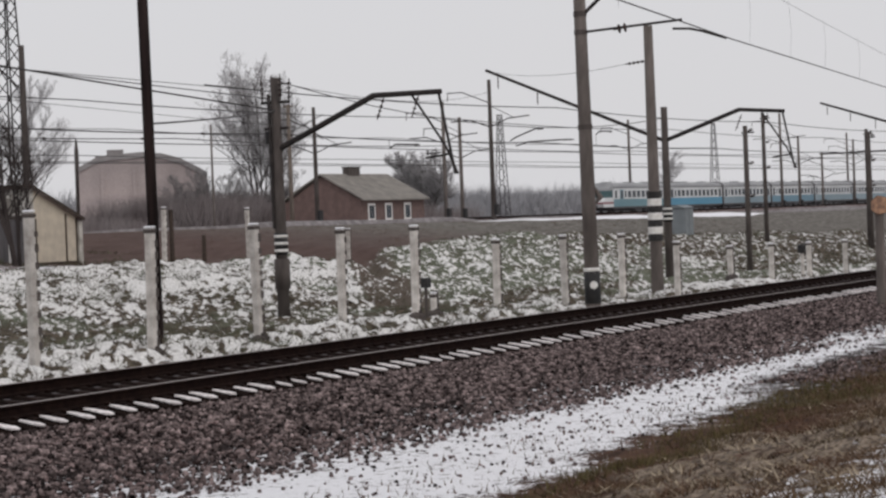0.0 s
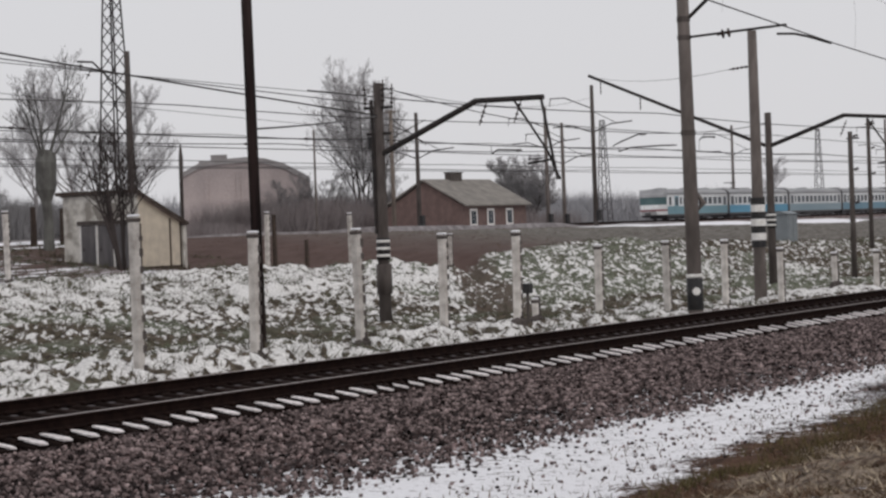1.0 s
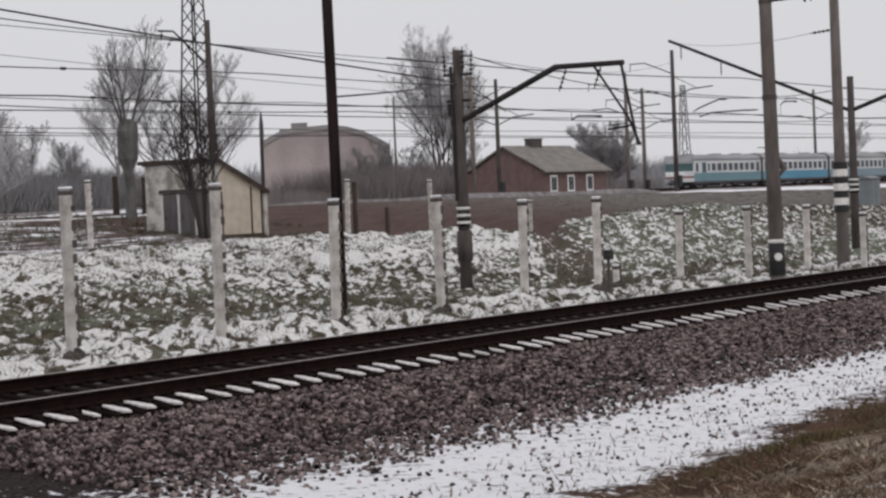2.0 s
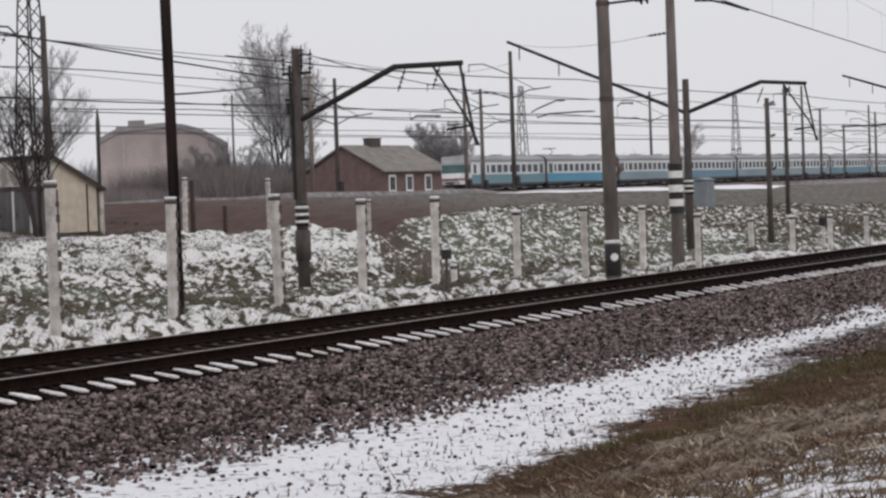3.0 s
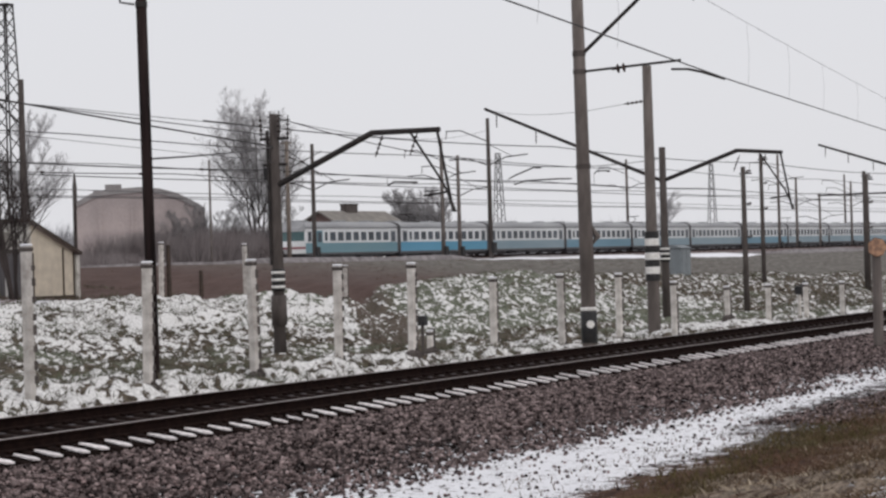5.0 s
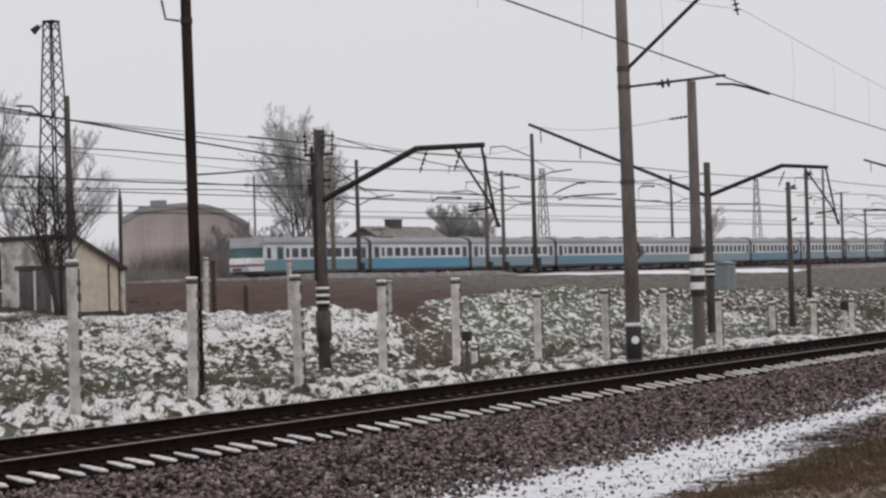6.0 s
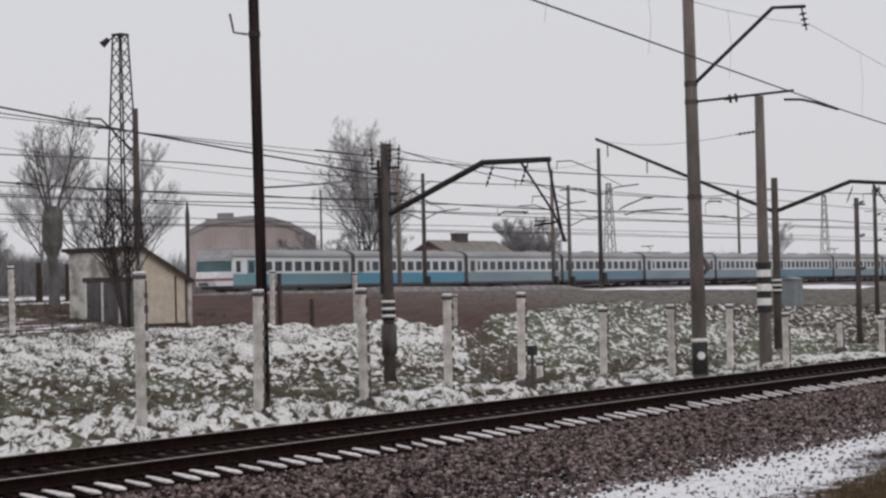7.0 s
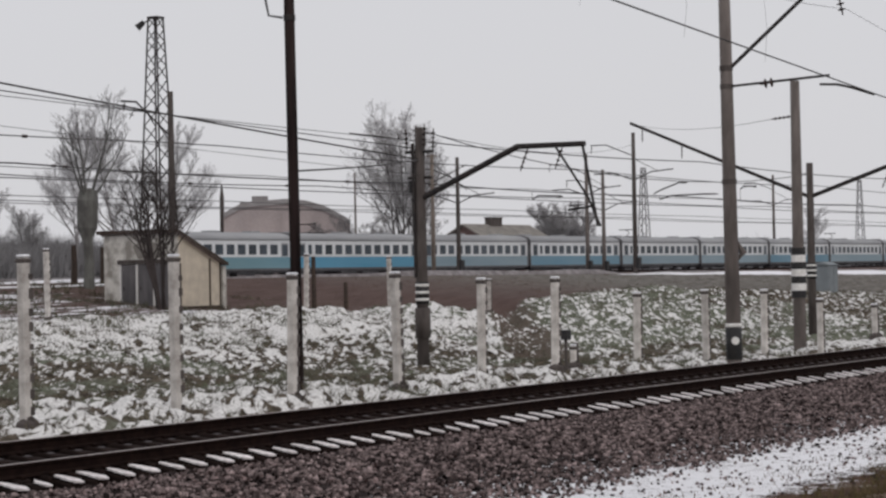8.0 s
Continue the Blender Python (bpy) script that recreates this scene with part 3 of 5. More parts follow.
# the banded masts in the dip, with bent brackets
LINE = [(67.6, 42.0, -1.1, 8.9, 5.23, [(37.9, 6.9), (35.2, 6.88)], None),
        (105.6, 42.0, -2.0, 9.8, 6.1, [(37.9, 7.43), (35.5, 7.22)], (52.2, 10.38)),
        (156.5, 42.0, -2.0, 13.0, 7.5, None, (49.6, 9.97))]
for i, (x, y, z, h, za, right, left) in enumerate(LINE):
    ob = mast("weathered concrete catenary mast with painted bands and bent bracket", (x, y, z), h, 0.24, 0.17, DARK_CONCRETE)
    up = 1.4 if i == 1 else 0.0
    for k in range(3):
        band(ob, 2.55 + up + 0.26 * k, 0.1, 0.252, WHITE, label="white painted ring")
    band(ob, 2.45 + up, 0.8, 0.246, BLACK, label="black painted collar")
    if i != 1:
        band(ob, 1.2, 1.1, 0.285, DARK_CONCRETE, "sleeve", "thicker concrete sleeve")
    if right:
        (yb, zb), (ye, ze) = right
        part("bracket_arm", Shape().tube([(0, -0.15, za - z), (0, yb - y, zb - z), (0, ye - y, ze - z)], [0.11, 0.11, 0.10], 8), STEEL, ob, "thick bent bracket")
        for dy in (0.25, 0.65):
            f = ye - y + dy * 3.5
            part("insulator", insulator(Shape(), (0, f, ze - z - 0.05), (0.1, f + 0.38, ze - z - 0.85), 4, 0.075), PORCELAIN, ob)
        part("hanger_frame", Shape().tube([(0, ye - y + 1.2, ze - z), (0, ye - y - 0.1, ze - z - 1.9), (0.1, ye - y - 0.5, ze - z - 2.9)], 0.045, 6).tube([(0, ye - y + 0.1, ze - z), (0, ye - y - 0.45, ze - z - 2.9)], 0.05, 6), STEEL, ob, "hanging steel registration frame")
        part("registration_arm", Shape().tube([(0, ye - y - 0.2, ze - z - 2.2), (0, ye - y + 0.7, ze - z - 2.3)], 0.04, 6), STEEL, ob)
    if left:
        ye, ze = left
        part("bracket_arm", Shape().tube([(0, 0.15, za - z), (0, ye - y, ze - z)], [0.1, 0.08], 8), STEEL, ob, "straight rising bracket")
        for f in (0.45, 0.7, 0.93):
            yy, zz = 0.15 + (ye - y - 0.15) * f, za - z + (ze - za) * f
            part("insulator", insulator(Shape(), (0, yy, zz), (0.1, yy + 0.05, zz - 0.75), 3, 0.06), PORCELAIN, ob)
    if i == 2:
        ob.rotation_euler[1] = radians(-3.0)
        for dy in (-0.45, 0.45):
            part("insulator", insulator(Shape(), (0, dy * 0.3, h - 0.9), (-0.1, dy, h + 0.3), 4, 0.16), PORCELAIN, ob)
    if i == 0:
        for dx, dy in ((-0.15, 0.45), (0.1, -0.5)):
            part("insulator", insulator(Shape(), (dx, dy, h - 0.9), (dx, dy * 1.1, h - 0.05), 4, 0.11), PORCELAIN, ob)
        part("cross_arm", Shape().box(-0.05, 0.05, -0.6, 0.6, h - 0.95, h - 0.85), STEEL, ob)
        part("cross_arm", Shape().box(-0.05, 0.05, -0.5, 0.5, h - 1.9, h - 1.8), STEEL, ob)
        for dx, dy in ((0.25, 0.3), (-0.2, -0.35)):
            part("insulator", insulator(Shape(), (dx, dy, h - 0.85), (dx, dy, h + 0.1), 4, 0.12), PORCELAIN, ob)
        part("cable_riser", Shape().tube([(-0.2, 0.14, 3.4), (-0.22, 0.16, h - 0.6)], 0.06, 6), STEEL, ob)
        part("transformer_can", Shape().tube([(0, 0.35, h - 2.4), (0, 0.35, h - 1.95)], 0.13, 10), BLACK, ob)

# striped mast
m3 = mast("grey concrete mast with a black and white striped panel", (66.75, 27.0, -0.5), 9.0, 0.22, 0.15, CONCRETE)
for k in range(7):
    z = 1.92 + 0.232 * k
    part("warning_stripe", Shape().tube([(0, 0, z), (0, 0, z + 0.232)], 0.24, 14), BLACK if k % 2 == 0 else WHITE, m3, "black stripe" if k % 2 == 0 else "white stripe")
part("insulator", insulator(Shape(), (0, 0.1, 7.85), (-0.1, 0.8, 7.78), 4, 0.06), PORCELAIN, m3)

# masts of the yard on the plateau
YARD = [(158.9, 95, 12.4), (182.6, 95, 13.6), (186.0, 95, 12.2), (162.3, 80, 13.9), (263.8, 110, 14.6), (288, 95, 12.1), (113.7, 40.5, 6.91), (147.8, 51.3, 9.1), (280.5, 95, 15.0), (359.4, 110, 14.6), (314, 100, 10.3), (154.0, 45.5, 7.55), (155.8, 46.2, 7.85), (88.45, 70, 12.1), (330, 100, 12.5), (395, 105, 14.5)]
for x, y, top in YARD:
    z = on(x, y)
    # far masts take the lighter concrete to imitate haze; nearer ones the dark
    ob = mast("slim weathered concrete catenary mast in the rail yard", (x, y, z), top - z, 0.22 if y > 55 else 0.17, 0.15 if y > 55 else 0.125, CONCRETE if y >= 95 and x > 170 else DARK_CONCRETE, sides=10)
    if y > 72:
        part("bracket_arm", Shape().tube([(0, 0.1, top - z - 1.9), (0.1, 2.6, top - z - 0.9), (0.1, 4.0, top - z - 0.9)], 0.045, 6), STEEL, ob)
        part("registration_arm", Shape().tube([(0, -0.1, top - z - 3.9), (0, -1.6, top - z - 3.3), (0, -3.6, top - z - 3.15)], 0.05, 6), STEEL, ob)
        part("registration_arm", Shape().tube([(0.6, 4.0, top - z - 3.3), (0.6, 2.2, top - z - 3.25), (0, 0.1, top - z - 3.9)], 0.05, 6), STEEL, ob)
        part("strut", Shape().tube([(0, -0.1, top - z - 2.2), (0, -2.2, top - z - 3.25)], 0.03, 5), STEEL, ob)
        part("insulator", insulator(Shape(), (0.1, 3.9, top - z - 0.9), (0.1, 4.0, top - z - 1.6), 3, 0.09), PORCELAIN, ob)
    if y < 55:
        for k in range(3):
            part("insulator", insulator(Shape(), (0.1, -0.1, top - z - 0.3 - 1.8 * k), (0.12, -0.42, top - z - 0.2 - 1.8 * k), 3, 0.11), PORCELAIN, ob)
        part("cross_arm", Shape().box(-0.05, 0.05, -0.5, 0.2, top - z - 0.42, top - z - 0.34), STEEL, ob)
    if x == 314:
        part("cross_beam", Shape().box(-0.12, 0.12, -15.6, 0.3, top - z - 0.35, top - z - 0.1, 0.02), STEEL, ob, "long steel cross beam")
    if x == 88.45:
        part("lamp_bracket", Shape().tube([(0, 0.1, 8.3), (0, 2.25, 10.15), (0, 3.25, 10.25)], 0.055, 6), STEEL, ob)
        part("insulator", insulator(Shape(), (0, 3.0, 10.2), (0, 3.1, 9.7), 2, 0.13), PORCELAIN, ob)
        part("insulator", insulator(Shape(), (0, 2.3, 9.9), (0, 2.7, 9.3), 2, 0.13), PORCELAIN, ob)
    if y > 55:
        part("counterweight", Shape().box(-0.25, 0.25, -0.45, -0.15, 0.5, 1.4, 0.03), BLACK, ob)

# the light pole beside the first banded mast, with its cross arms and stay
pole = mast("pale brown timber pole with a small cross arm", (154.8, 95.0, on(154.8, 95)), 12.5 - on(154.8, 95), 0.2, 0.16, PALETIMBER, sides=10, name="line_pole", group="poles")
h = 12.5 - on(154.8, 95)
part("cross_arm", Shape().box(-0.06, 0.06, -0.5, 0.5, h - 0.22, h - 0.1), PALETIMBER, pole)
part("cross_arm", Shape().box(-0.05, 0.05, -0.4, 0.4, h - 2.6, h - 2.5), TIMBER, pole)
for dy in (-0.42, 0.42):
    part("insulator", insulator(Shape(), (0, dy, h - 0.1), (0, dy, h + 0.25), 2, 0.08), PORCELAIN, pole)
part("stay", Shape().tube([(0.1, -0.1, h - 0.8), (1.6, -2.4, h - 3.0)], 0.04, 5), STEEL, pole)
part("stay", Shape().tube([(0.1, -0.1, h - 2.3), (1.6, -2.4, h - 0.9)], 0.04, 5), STEEL, pole)
z = on(226, 150)
mast("thin dark pole standing among the far scrub", (226.0, 150.0, z), 15.4 - z, 0.17, 0.12, CONCRETE, sides=8, name="line_pole", group="poles")

# steady arms hung among the yard's wires: x, height at y = 95, far end's y and height
for x, za, ye, ze in ((198.43, 9.69, 88.6, 9.93), (197.17, 10.24, 91.3, 11.12), (218.64, 11.18, 93.07, 11.33), (171.97, 9.14, 91.87, 9.24)):
    dy = ye - 95
    ob = thing("steady_arm", "bent dark steel steady arm hung among the yard wires", "steady arm", (x, 95, za), 0, "steady arms")
    part("tube", Shape().tube([(0, 0, -0.1), (0.05, dy * 0.2, 0.25), (0.05, dy * 0.75, ze - za + 0.05), (0, dy, ze - za)], [0.06, 0.075, 0.075, 0.05], 6), STEEL, ob)
    f = ((x - 3.65) / 50.0) % 1.0
    part("hanger", Shape().tube([(0, 0, -0.1), (0, 0, 10.05 - f * (1 - f) - za)], 0.025, 5), WIRE, ob)
    part("insulator", insulator(Shape(), (0.05, dy * 0.78, ze - za), (0.05, dy * 0.98, ze - za + 0.02), 3, 0.13), PORCELAIN, ob)

# wires along the tracks: y, height, x from, x to, sag per span
WIRES = [(70, 10.75, 105, 330, 0.3, 0.02),
         (80, 10.55, 70, 360, 0.3, 0.018), (95, 10.05, 80, 420, 0.25, 0.028), (105, 10.2, 80, 420, 0.3, 0.028), (105, 8.1, 80, 420, 0.1, 0.02),
         (112, 11.4, 100, 420, 0.3, 0.022), (116, 9.3, 100, 420, 0.1, 0.022), (92, 8.9, 90, 420, 0.1, 0.02), (100, 8.0, 100, 420, 0.15, 0.02)]
for y, z, x0, x1, sag, r in WIRES:
    pts = []
    span = 50.0
    k = int((x1 - x0) / 6)
    for i in range(k + 1):
        x = x0 + (x1 - x0) * i / k
        f = ((x - 3.65) / span) % 1.0
        pts.append((x, y, z - 4 * sag * f * (1 - f)))
    single("overhead_wire", Shape().tube(pts, r * (1.9 if y < 97 else 1.5), 5), WIRE, "thin dark sagging overhead line wire between masts", "wire", group="overhead wires")
for y, z, sag, xs in ((95, 10.05, 0.25, (107.8, 108.9, 142.0)), (80, 10.55, 0.3, (88.5,)), (105, 10.2, 0.3, (135.0, 148.0))):
    for x in xs:
        f = ((x - 3.65) / 50.0) % 1.0
        zz = z - 4 * sag * f * (1 - f)
        single("line_insulator", insulator(Shape(), (-0.3, 0, 0), (0.3, 0, 0), 3, 0.1), PORCELAIN, "dark string of insulators set in an overhead wire", "insulator", (x, y, zz), "insulators in the wires")
OBLIQUE = [((38, 42.1, 7.8), (67.5, 42.1, 7.3), 0.012, 0.05), ((38, 41.9, 7.05), (67.5, 41.9, 6.05), 0.009, 0.05), ((12, 14.74, 7.58), (57, 20.59, 7.05), 0.018, 0.0), ((57, 20.59, 7.05), (115, 28.13, 6.8), 0.018, 0.0), ((12, 14.94, 9.2), (54, 20.35, 9.1), 0.006, 0.86), ((54, 20.35, 9.1), (115, 28.2, 7.7), 0.006, 0.12),
           ((30, 42, 9.1), (67.5, 42, 6.62), 0.03, 0.1), ((36.37, 25.6, 4.55), (67.5, 42, 6.6), 0.022, 0.05), ((66.65, 27.8, 7.28), (105.6, 52.0, 10.3), 0.009, 0.3), ((67.6, 42, 7.7), (105.6, 42.2, 7.2), 0.02, 1.0), ((30, 42.6, 8.6), (67.5, 42.2, 7.05), 0.018, 0.12), ((67.6, 42.4, 7.75), (162.2, 80, 12.9), 0.014, 0.8)]
for p, q, r, sag in OBLIQUE:
    single("overhead_wire", Shape().tube([Vector(p).lerp(Vector(q), i / 10) - Vector((0, 0, 4 * sag * (i / 10) * (1 - i / 10))) for i in range(11)], r, 5), WIRE, "thin dark sagging wire strung to a mast", "wire", group="overhead wires")


for x in (28, 34, 40, 46, 60, 66, 72, 79, 86):
    y = 20.35 + (x - 54) * 0.13
    f = (x - 12) / 42
    top = 9.2 - 0.1 * f - 4 * 0.86 * f * (1 - f) if x < 54 else 9.1 - 1.4 * (x - 54) / 61
    single("dropper_wire", Shape().tube([(x, y, 7.06), (x + 0.15, y, (top + 7.06) / 2), (x, y, top)], 0.003, 4), WIRE, "thin dropper hanging the contact wire from the messenger", "wire", group="droppers")


def lattice_mast(at, height, w0, w1, label, lamp=False, bar=0.035):
    ob = thing("lattice_tower", label, "tower", at, group="lattice towers")
    corner = lambda k, z: ((w0 + (w1 - w0) * z / height) * (1 if k in (1, 2) else -1) / 2, (w0 + (w1 - w0) * z / height) * (1 if k > 1 else -1) / 2, z)
    for k in range(4):
        part("leg", Shape().tube([corner(k, -0.3), corner(k, height)], 0.055, 5), STEEL, ob)
        s, z, flip = Shape(), 0.0, 0
        while z < height - 0.4:
            z2 = min(height, z + max(0.7, (w0 + (w1 - w0) * z / height) * 0.9))
            a, b = (k, (k + 1) % 4) if flip else ((k + 1) % 4, k)
            s.tube([corner(a, z), corner(b, z2)], bar, 4)
            z, flip = z2, 1 - flip
        tagged(part("bracing", s, STEEL, ob), kind="stuff")
    part("top_frame", Shape().box(-w1 / 2 - 0.05, w1 / 2 + 0.05, -w1 / 2 - 0.05, w1 / 2 + 0.05, height - 0.05, height + 0.06), STEEL, ob)
    if lamp:
        part("lamp_arm", Shape().tube([(-w1 / 2, 0.2, height - 0.15), (-w1 / 2 - 0.2, 0.6, height - 0.35)], 0.04, 6), STEEL, ob)
        part("floodlight", Shape().tube([(-w1 / 2 - 0.15, 0.5, height - 0.25), (-w1 / 2 - 0.35, 0.85, height - 0.6)], [0.14, 0.22], 10), BLACK, ob)
    return ob


lattice_mast((100.35, 80.4, on(100.35, 80.4)), 17.8 - on(100.35, 80.4), 1.75, 0.62, "tall tapering steel lattice floodlight tower in the yard", True)
lattice_mast((114.95, 30.0, -1.0), 11.4, 0.6, 0.45, "dark steel lattice catenary mast beside the near track", bar=0.06)
lattice = [o for o in scene.objects if o.name.startswith("lattice_tower")][-1]
for k in range(3):
    part("painted_band", Shape().box(-0.34, 0.34, -0.34, 0.34, 0.35 + 0.5 * k, 0.6 + 0.5 * k), WHITE, lattice, "white painted band")
for dy in (-0.3, 0.3):
    part("insulator", insulator(Shape(), (0, dy * 0.6, 11.4), (-0.1, dy * 1.3, 12.1), 4, 0.15), PORCELAIN, lattice)
lattice_mast((349, 130, 2.0), 15.0, 1.6, 0.5, "distant grey steel lattice tower in the yard")
lattice_mast((266.6, 130, 2.0), 14.4, 1.6, 0.5, "distant grey steel lattice tower in the yard")


# ---- the fence's posts ----
def fence_post(x, y, top, wide=0.17, tall=None):
    z = on(x, y)
    ob = thing("fence_post", "whitish weathered concrete fence post with a snow cap", "post", (x, y, z), random.uniform(-6, 6), "concrete fence posts")
    h = top - z
    part("shaft", Shape().box(-wide / 2, wide / 2, -wide / 2, wide / 2, -0.4, h, 0.02), POST_CONCRETE, ob)
    part("snow_cap", Shape().box(-wide / 2 - 0.01, wide / 2 + 0.01, -wide / 2 - 0.01, wide / 2 + 0.01, h, h + 0.05, 0.02), SNOW, ob, "small cap of snow")
    # dark blocks stand for wire fixings and the post's shaded side face
    for k in range(9):
        zz = h * (0.06 + 0.1 * k) + random.uniform(-0.03, 0.03)
        part("wire_bracket", Shape().box(wide / 2 - 0.055, wide / 2 + 0.045, -wide / 2 - 0.014, 0.05, zz, zz + random.uniform(0.1, 0.19), 0.012), DARK_CONCRETE, ob)
    part("head", Shape().box(-wide / 2 - 0.015, wide / 2 + 0.015, -wide / 2 - 0.015, wide / 2 + 0.015, h - 0.09, h - 0.015, 0.012), DARK_CONCRETE, ob, "dark stained head")
    # debris clump at the base, shaped as one dark lump
    part("foot", Shape().tube([(0.03, 0, -0.2), (0.02, -0.02, 0.08), (0, 0, 0.16)], [0.24, 0.2, 0.11], 8), DARK_CONCRETE, ob, "dark clump of debris at the post's base")
    ob.rotation_euler = (radians(random.uniform(-1, 1)), radians(random.uniform(-1, 1)), ob.rotation_euler[2])
    return ob


FENCE = [(19.5, 2.8), (23.5, 2.8), (27.57, 2.8), (31.62, 2.8), (35.3, 2.43), (39.2, 2.42), (42.75, 2.25), (46.27, 2.24), (50.73, 1.8), (55.0, 1.8), (59.1, 1.74), (63.5, 1.4), (68.3, 1.13), (72.4, 1.1), (76.6, 1.03), (81, 1.0), (85.5, 0.95), (90, 0.9)]
for x, top in FENCE:
    fence_post(x, 25.0, top)
for x, top in ((86.0, 3.5), (93.45, 3.37), (103.5, 2.1), (67.6, 3.74)):
    fence_post(x, 60.0, top, 0.2)
fence_post(49.1, 26.0, 0.5, 0.15)
for x, y, top, r in ((86.65, 60.0, 3.4, 0.13), (89.4, 60.0, 2.12, 0.12)):
    z = on(x, y)
    single("timber_stake", Shape().tube([(0, 0, -0.3), (0, 0, top - z)], [r, r * 0.8], 8), TIMBER, "short dark timber stake in the bank", "stake", (x, y, z), "timber stakes")
for x, y, h in ((90.0, 78.0, 2.1), (92.4, 78.0, 2.0)):
    single("yard_post", Shape().tube([(0, 0, -0.3), (0.03, 0, h * 0.5), (0, 0, h)], [0.2, 0.17, 0.14], 9), TIMBER, "stout dark timber post in the yard behind the hut", "post", (x, y, on(x, y)), "yard posts")
box1 = thing("trackside_box", "small black trackside box on a short post", "box", (48.5, 25.9, on(48.5, 25.9) - 0.1))
part("case", Shape().box(-0.12, 0.12, -0.1, 0.1, 0.85, 1.1, 0.02), BLACK, box1)
part("stem", Shape().tube([(0, 0, -0.2), (0, 0, 0.85)], 0.04, 8), DARK_CONCRETE, box1)

cabinet = thing("relay_cabinet", "pale grey-blue steel relay cabinet on the bank", "cabinet", (143.5, 56.0, on(143.5, 56) - 0.05))
part("case", Shape().box(-0.9, 0.9, -0.5, 0.5, 0.1, 2.2, 0.04), PALEBLUE, cabinet)
part("cabinet_roof", Shape().prism([(-0.6, 2.2), (0.6, 2.2), (0, 2.4)], -1.0, 1.0), PALEBLUE, cabinet)
part("cabinet_door", Shape().box(-0.8, -0.05, -0.53, -0.5, 0.2, 2.1), PALEBLUE, cabinet)
part("cabinet_door", Shape().box(0.05, 0.8, -0.53, -0.5, 0.2, 2.1), PALEBLUE, cabinet)

dwarf = thing("dwarf_signal", "small black dwarf signal at the fence", "signal", (80.4, 26.5, on(80.4, 26.5)))
part("case", Shape().box(-0.22, 0.1, -0.15, 0.15, 1.15, 1.5, 0.05), BLACK, dwarf)
part("hood", Shape().tube([(0.2, 0, 1.1), (0.35, 0, 1.5), (0.6, 0, 1.6), (0.8, 0, 1.35), (0.8, 0, 1.15)], 0.06, 8), BLACK, dwarf)
part("stem", Shape().tube([(-0.05, 0, -0.3), (-0.05, 0, 1.2)], 0.07, 8), POST_CONCRETE, dwarf)

# sign on a post on the near side of the track
sign = thing("track_sign", "faded orange round track sign on a concrete post", "sign", (60.0, 17.5, on(60, 17.5)))
part("post", Shape().tube([(0, 0, -0.4), (0, 0, 2.72)], [0.15, 0.13], 10), CONCRETE, sign)
part("disc", Shape().tube([(-0.13, -0.06, 2.82), (-0.17, -0.08, 2.82)], 0.27, 7), ORANGE, sign, "faded orange panel")
part("rim", Shape().tube([(-0.125, -0.055, 2.82), (-0.14, -0.065, 2.82)], 0.285, 7), TIMBER, sign, "dark worn rim")
part("cap", Shape().tube([(0, 0, 2.72), (0, 0, 2.98), (0, 0, 3.06)], [0.12, 0.11, 0.05], 8), ORANGE, sign, "faded orange cap")


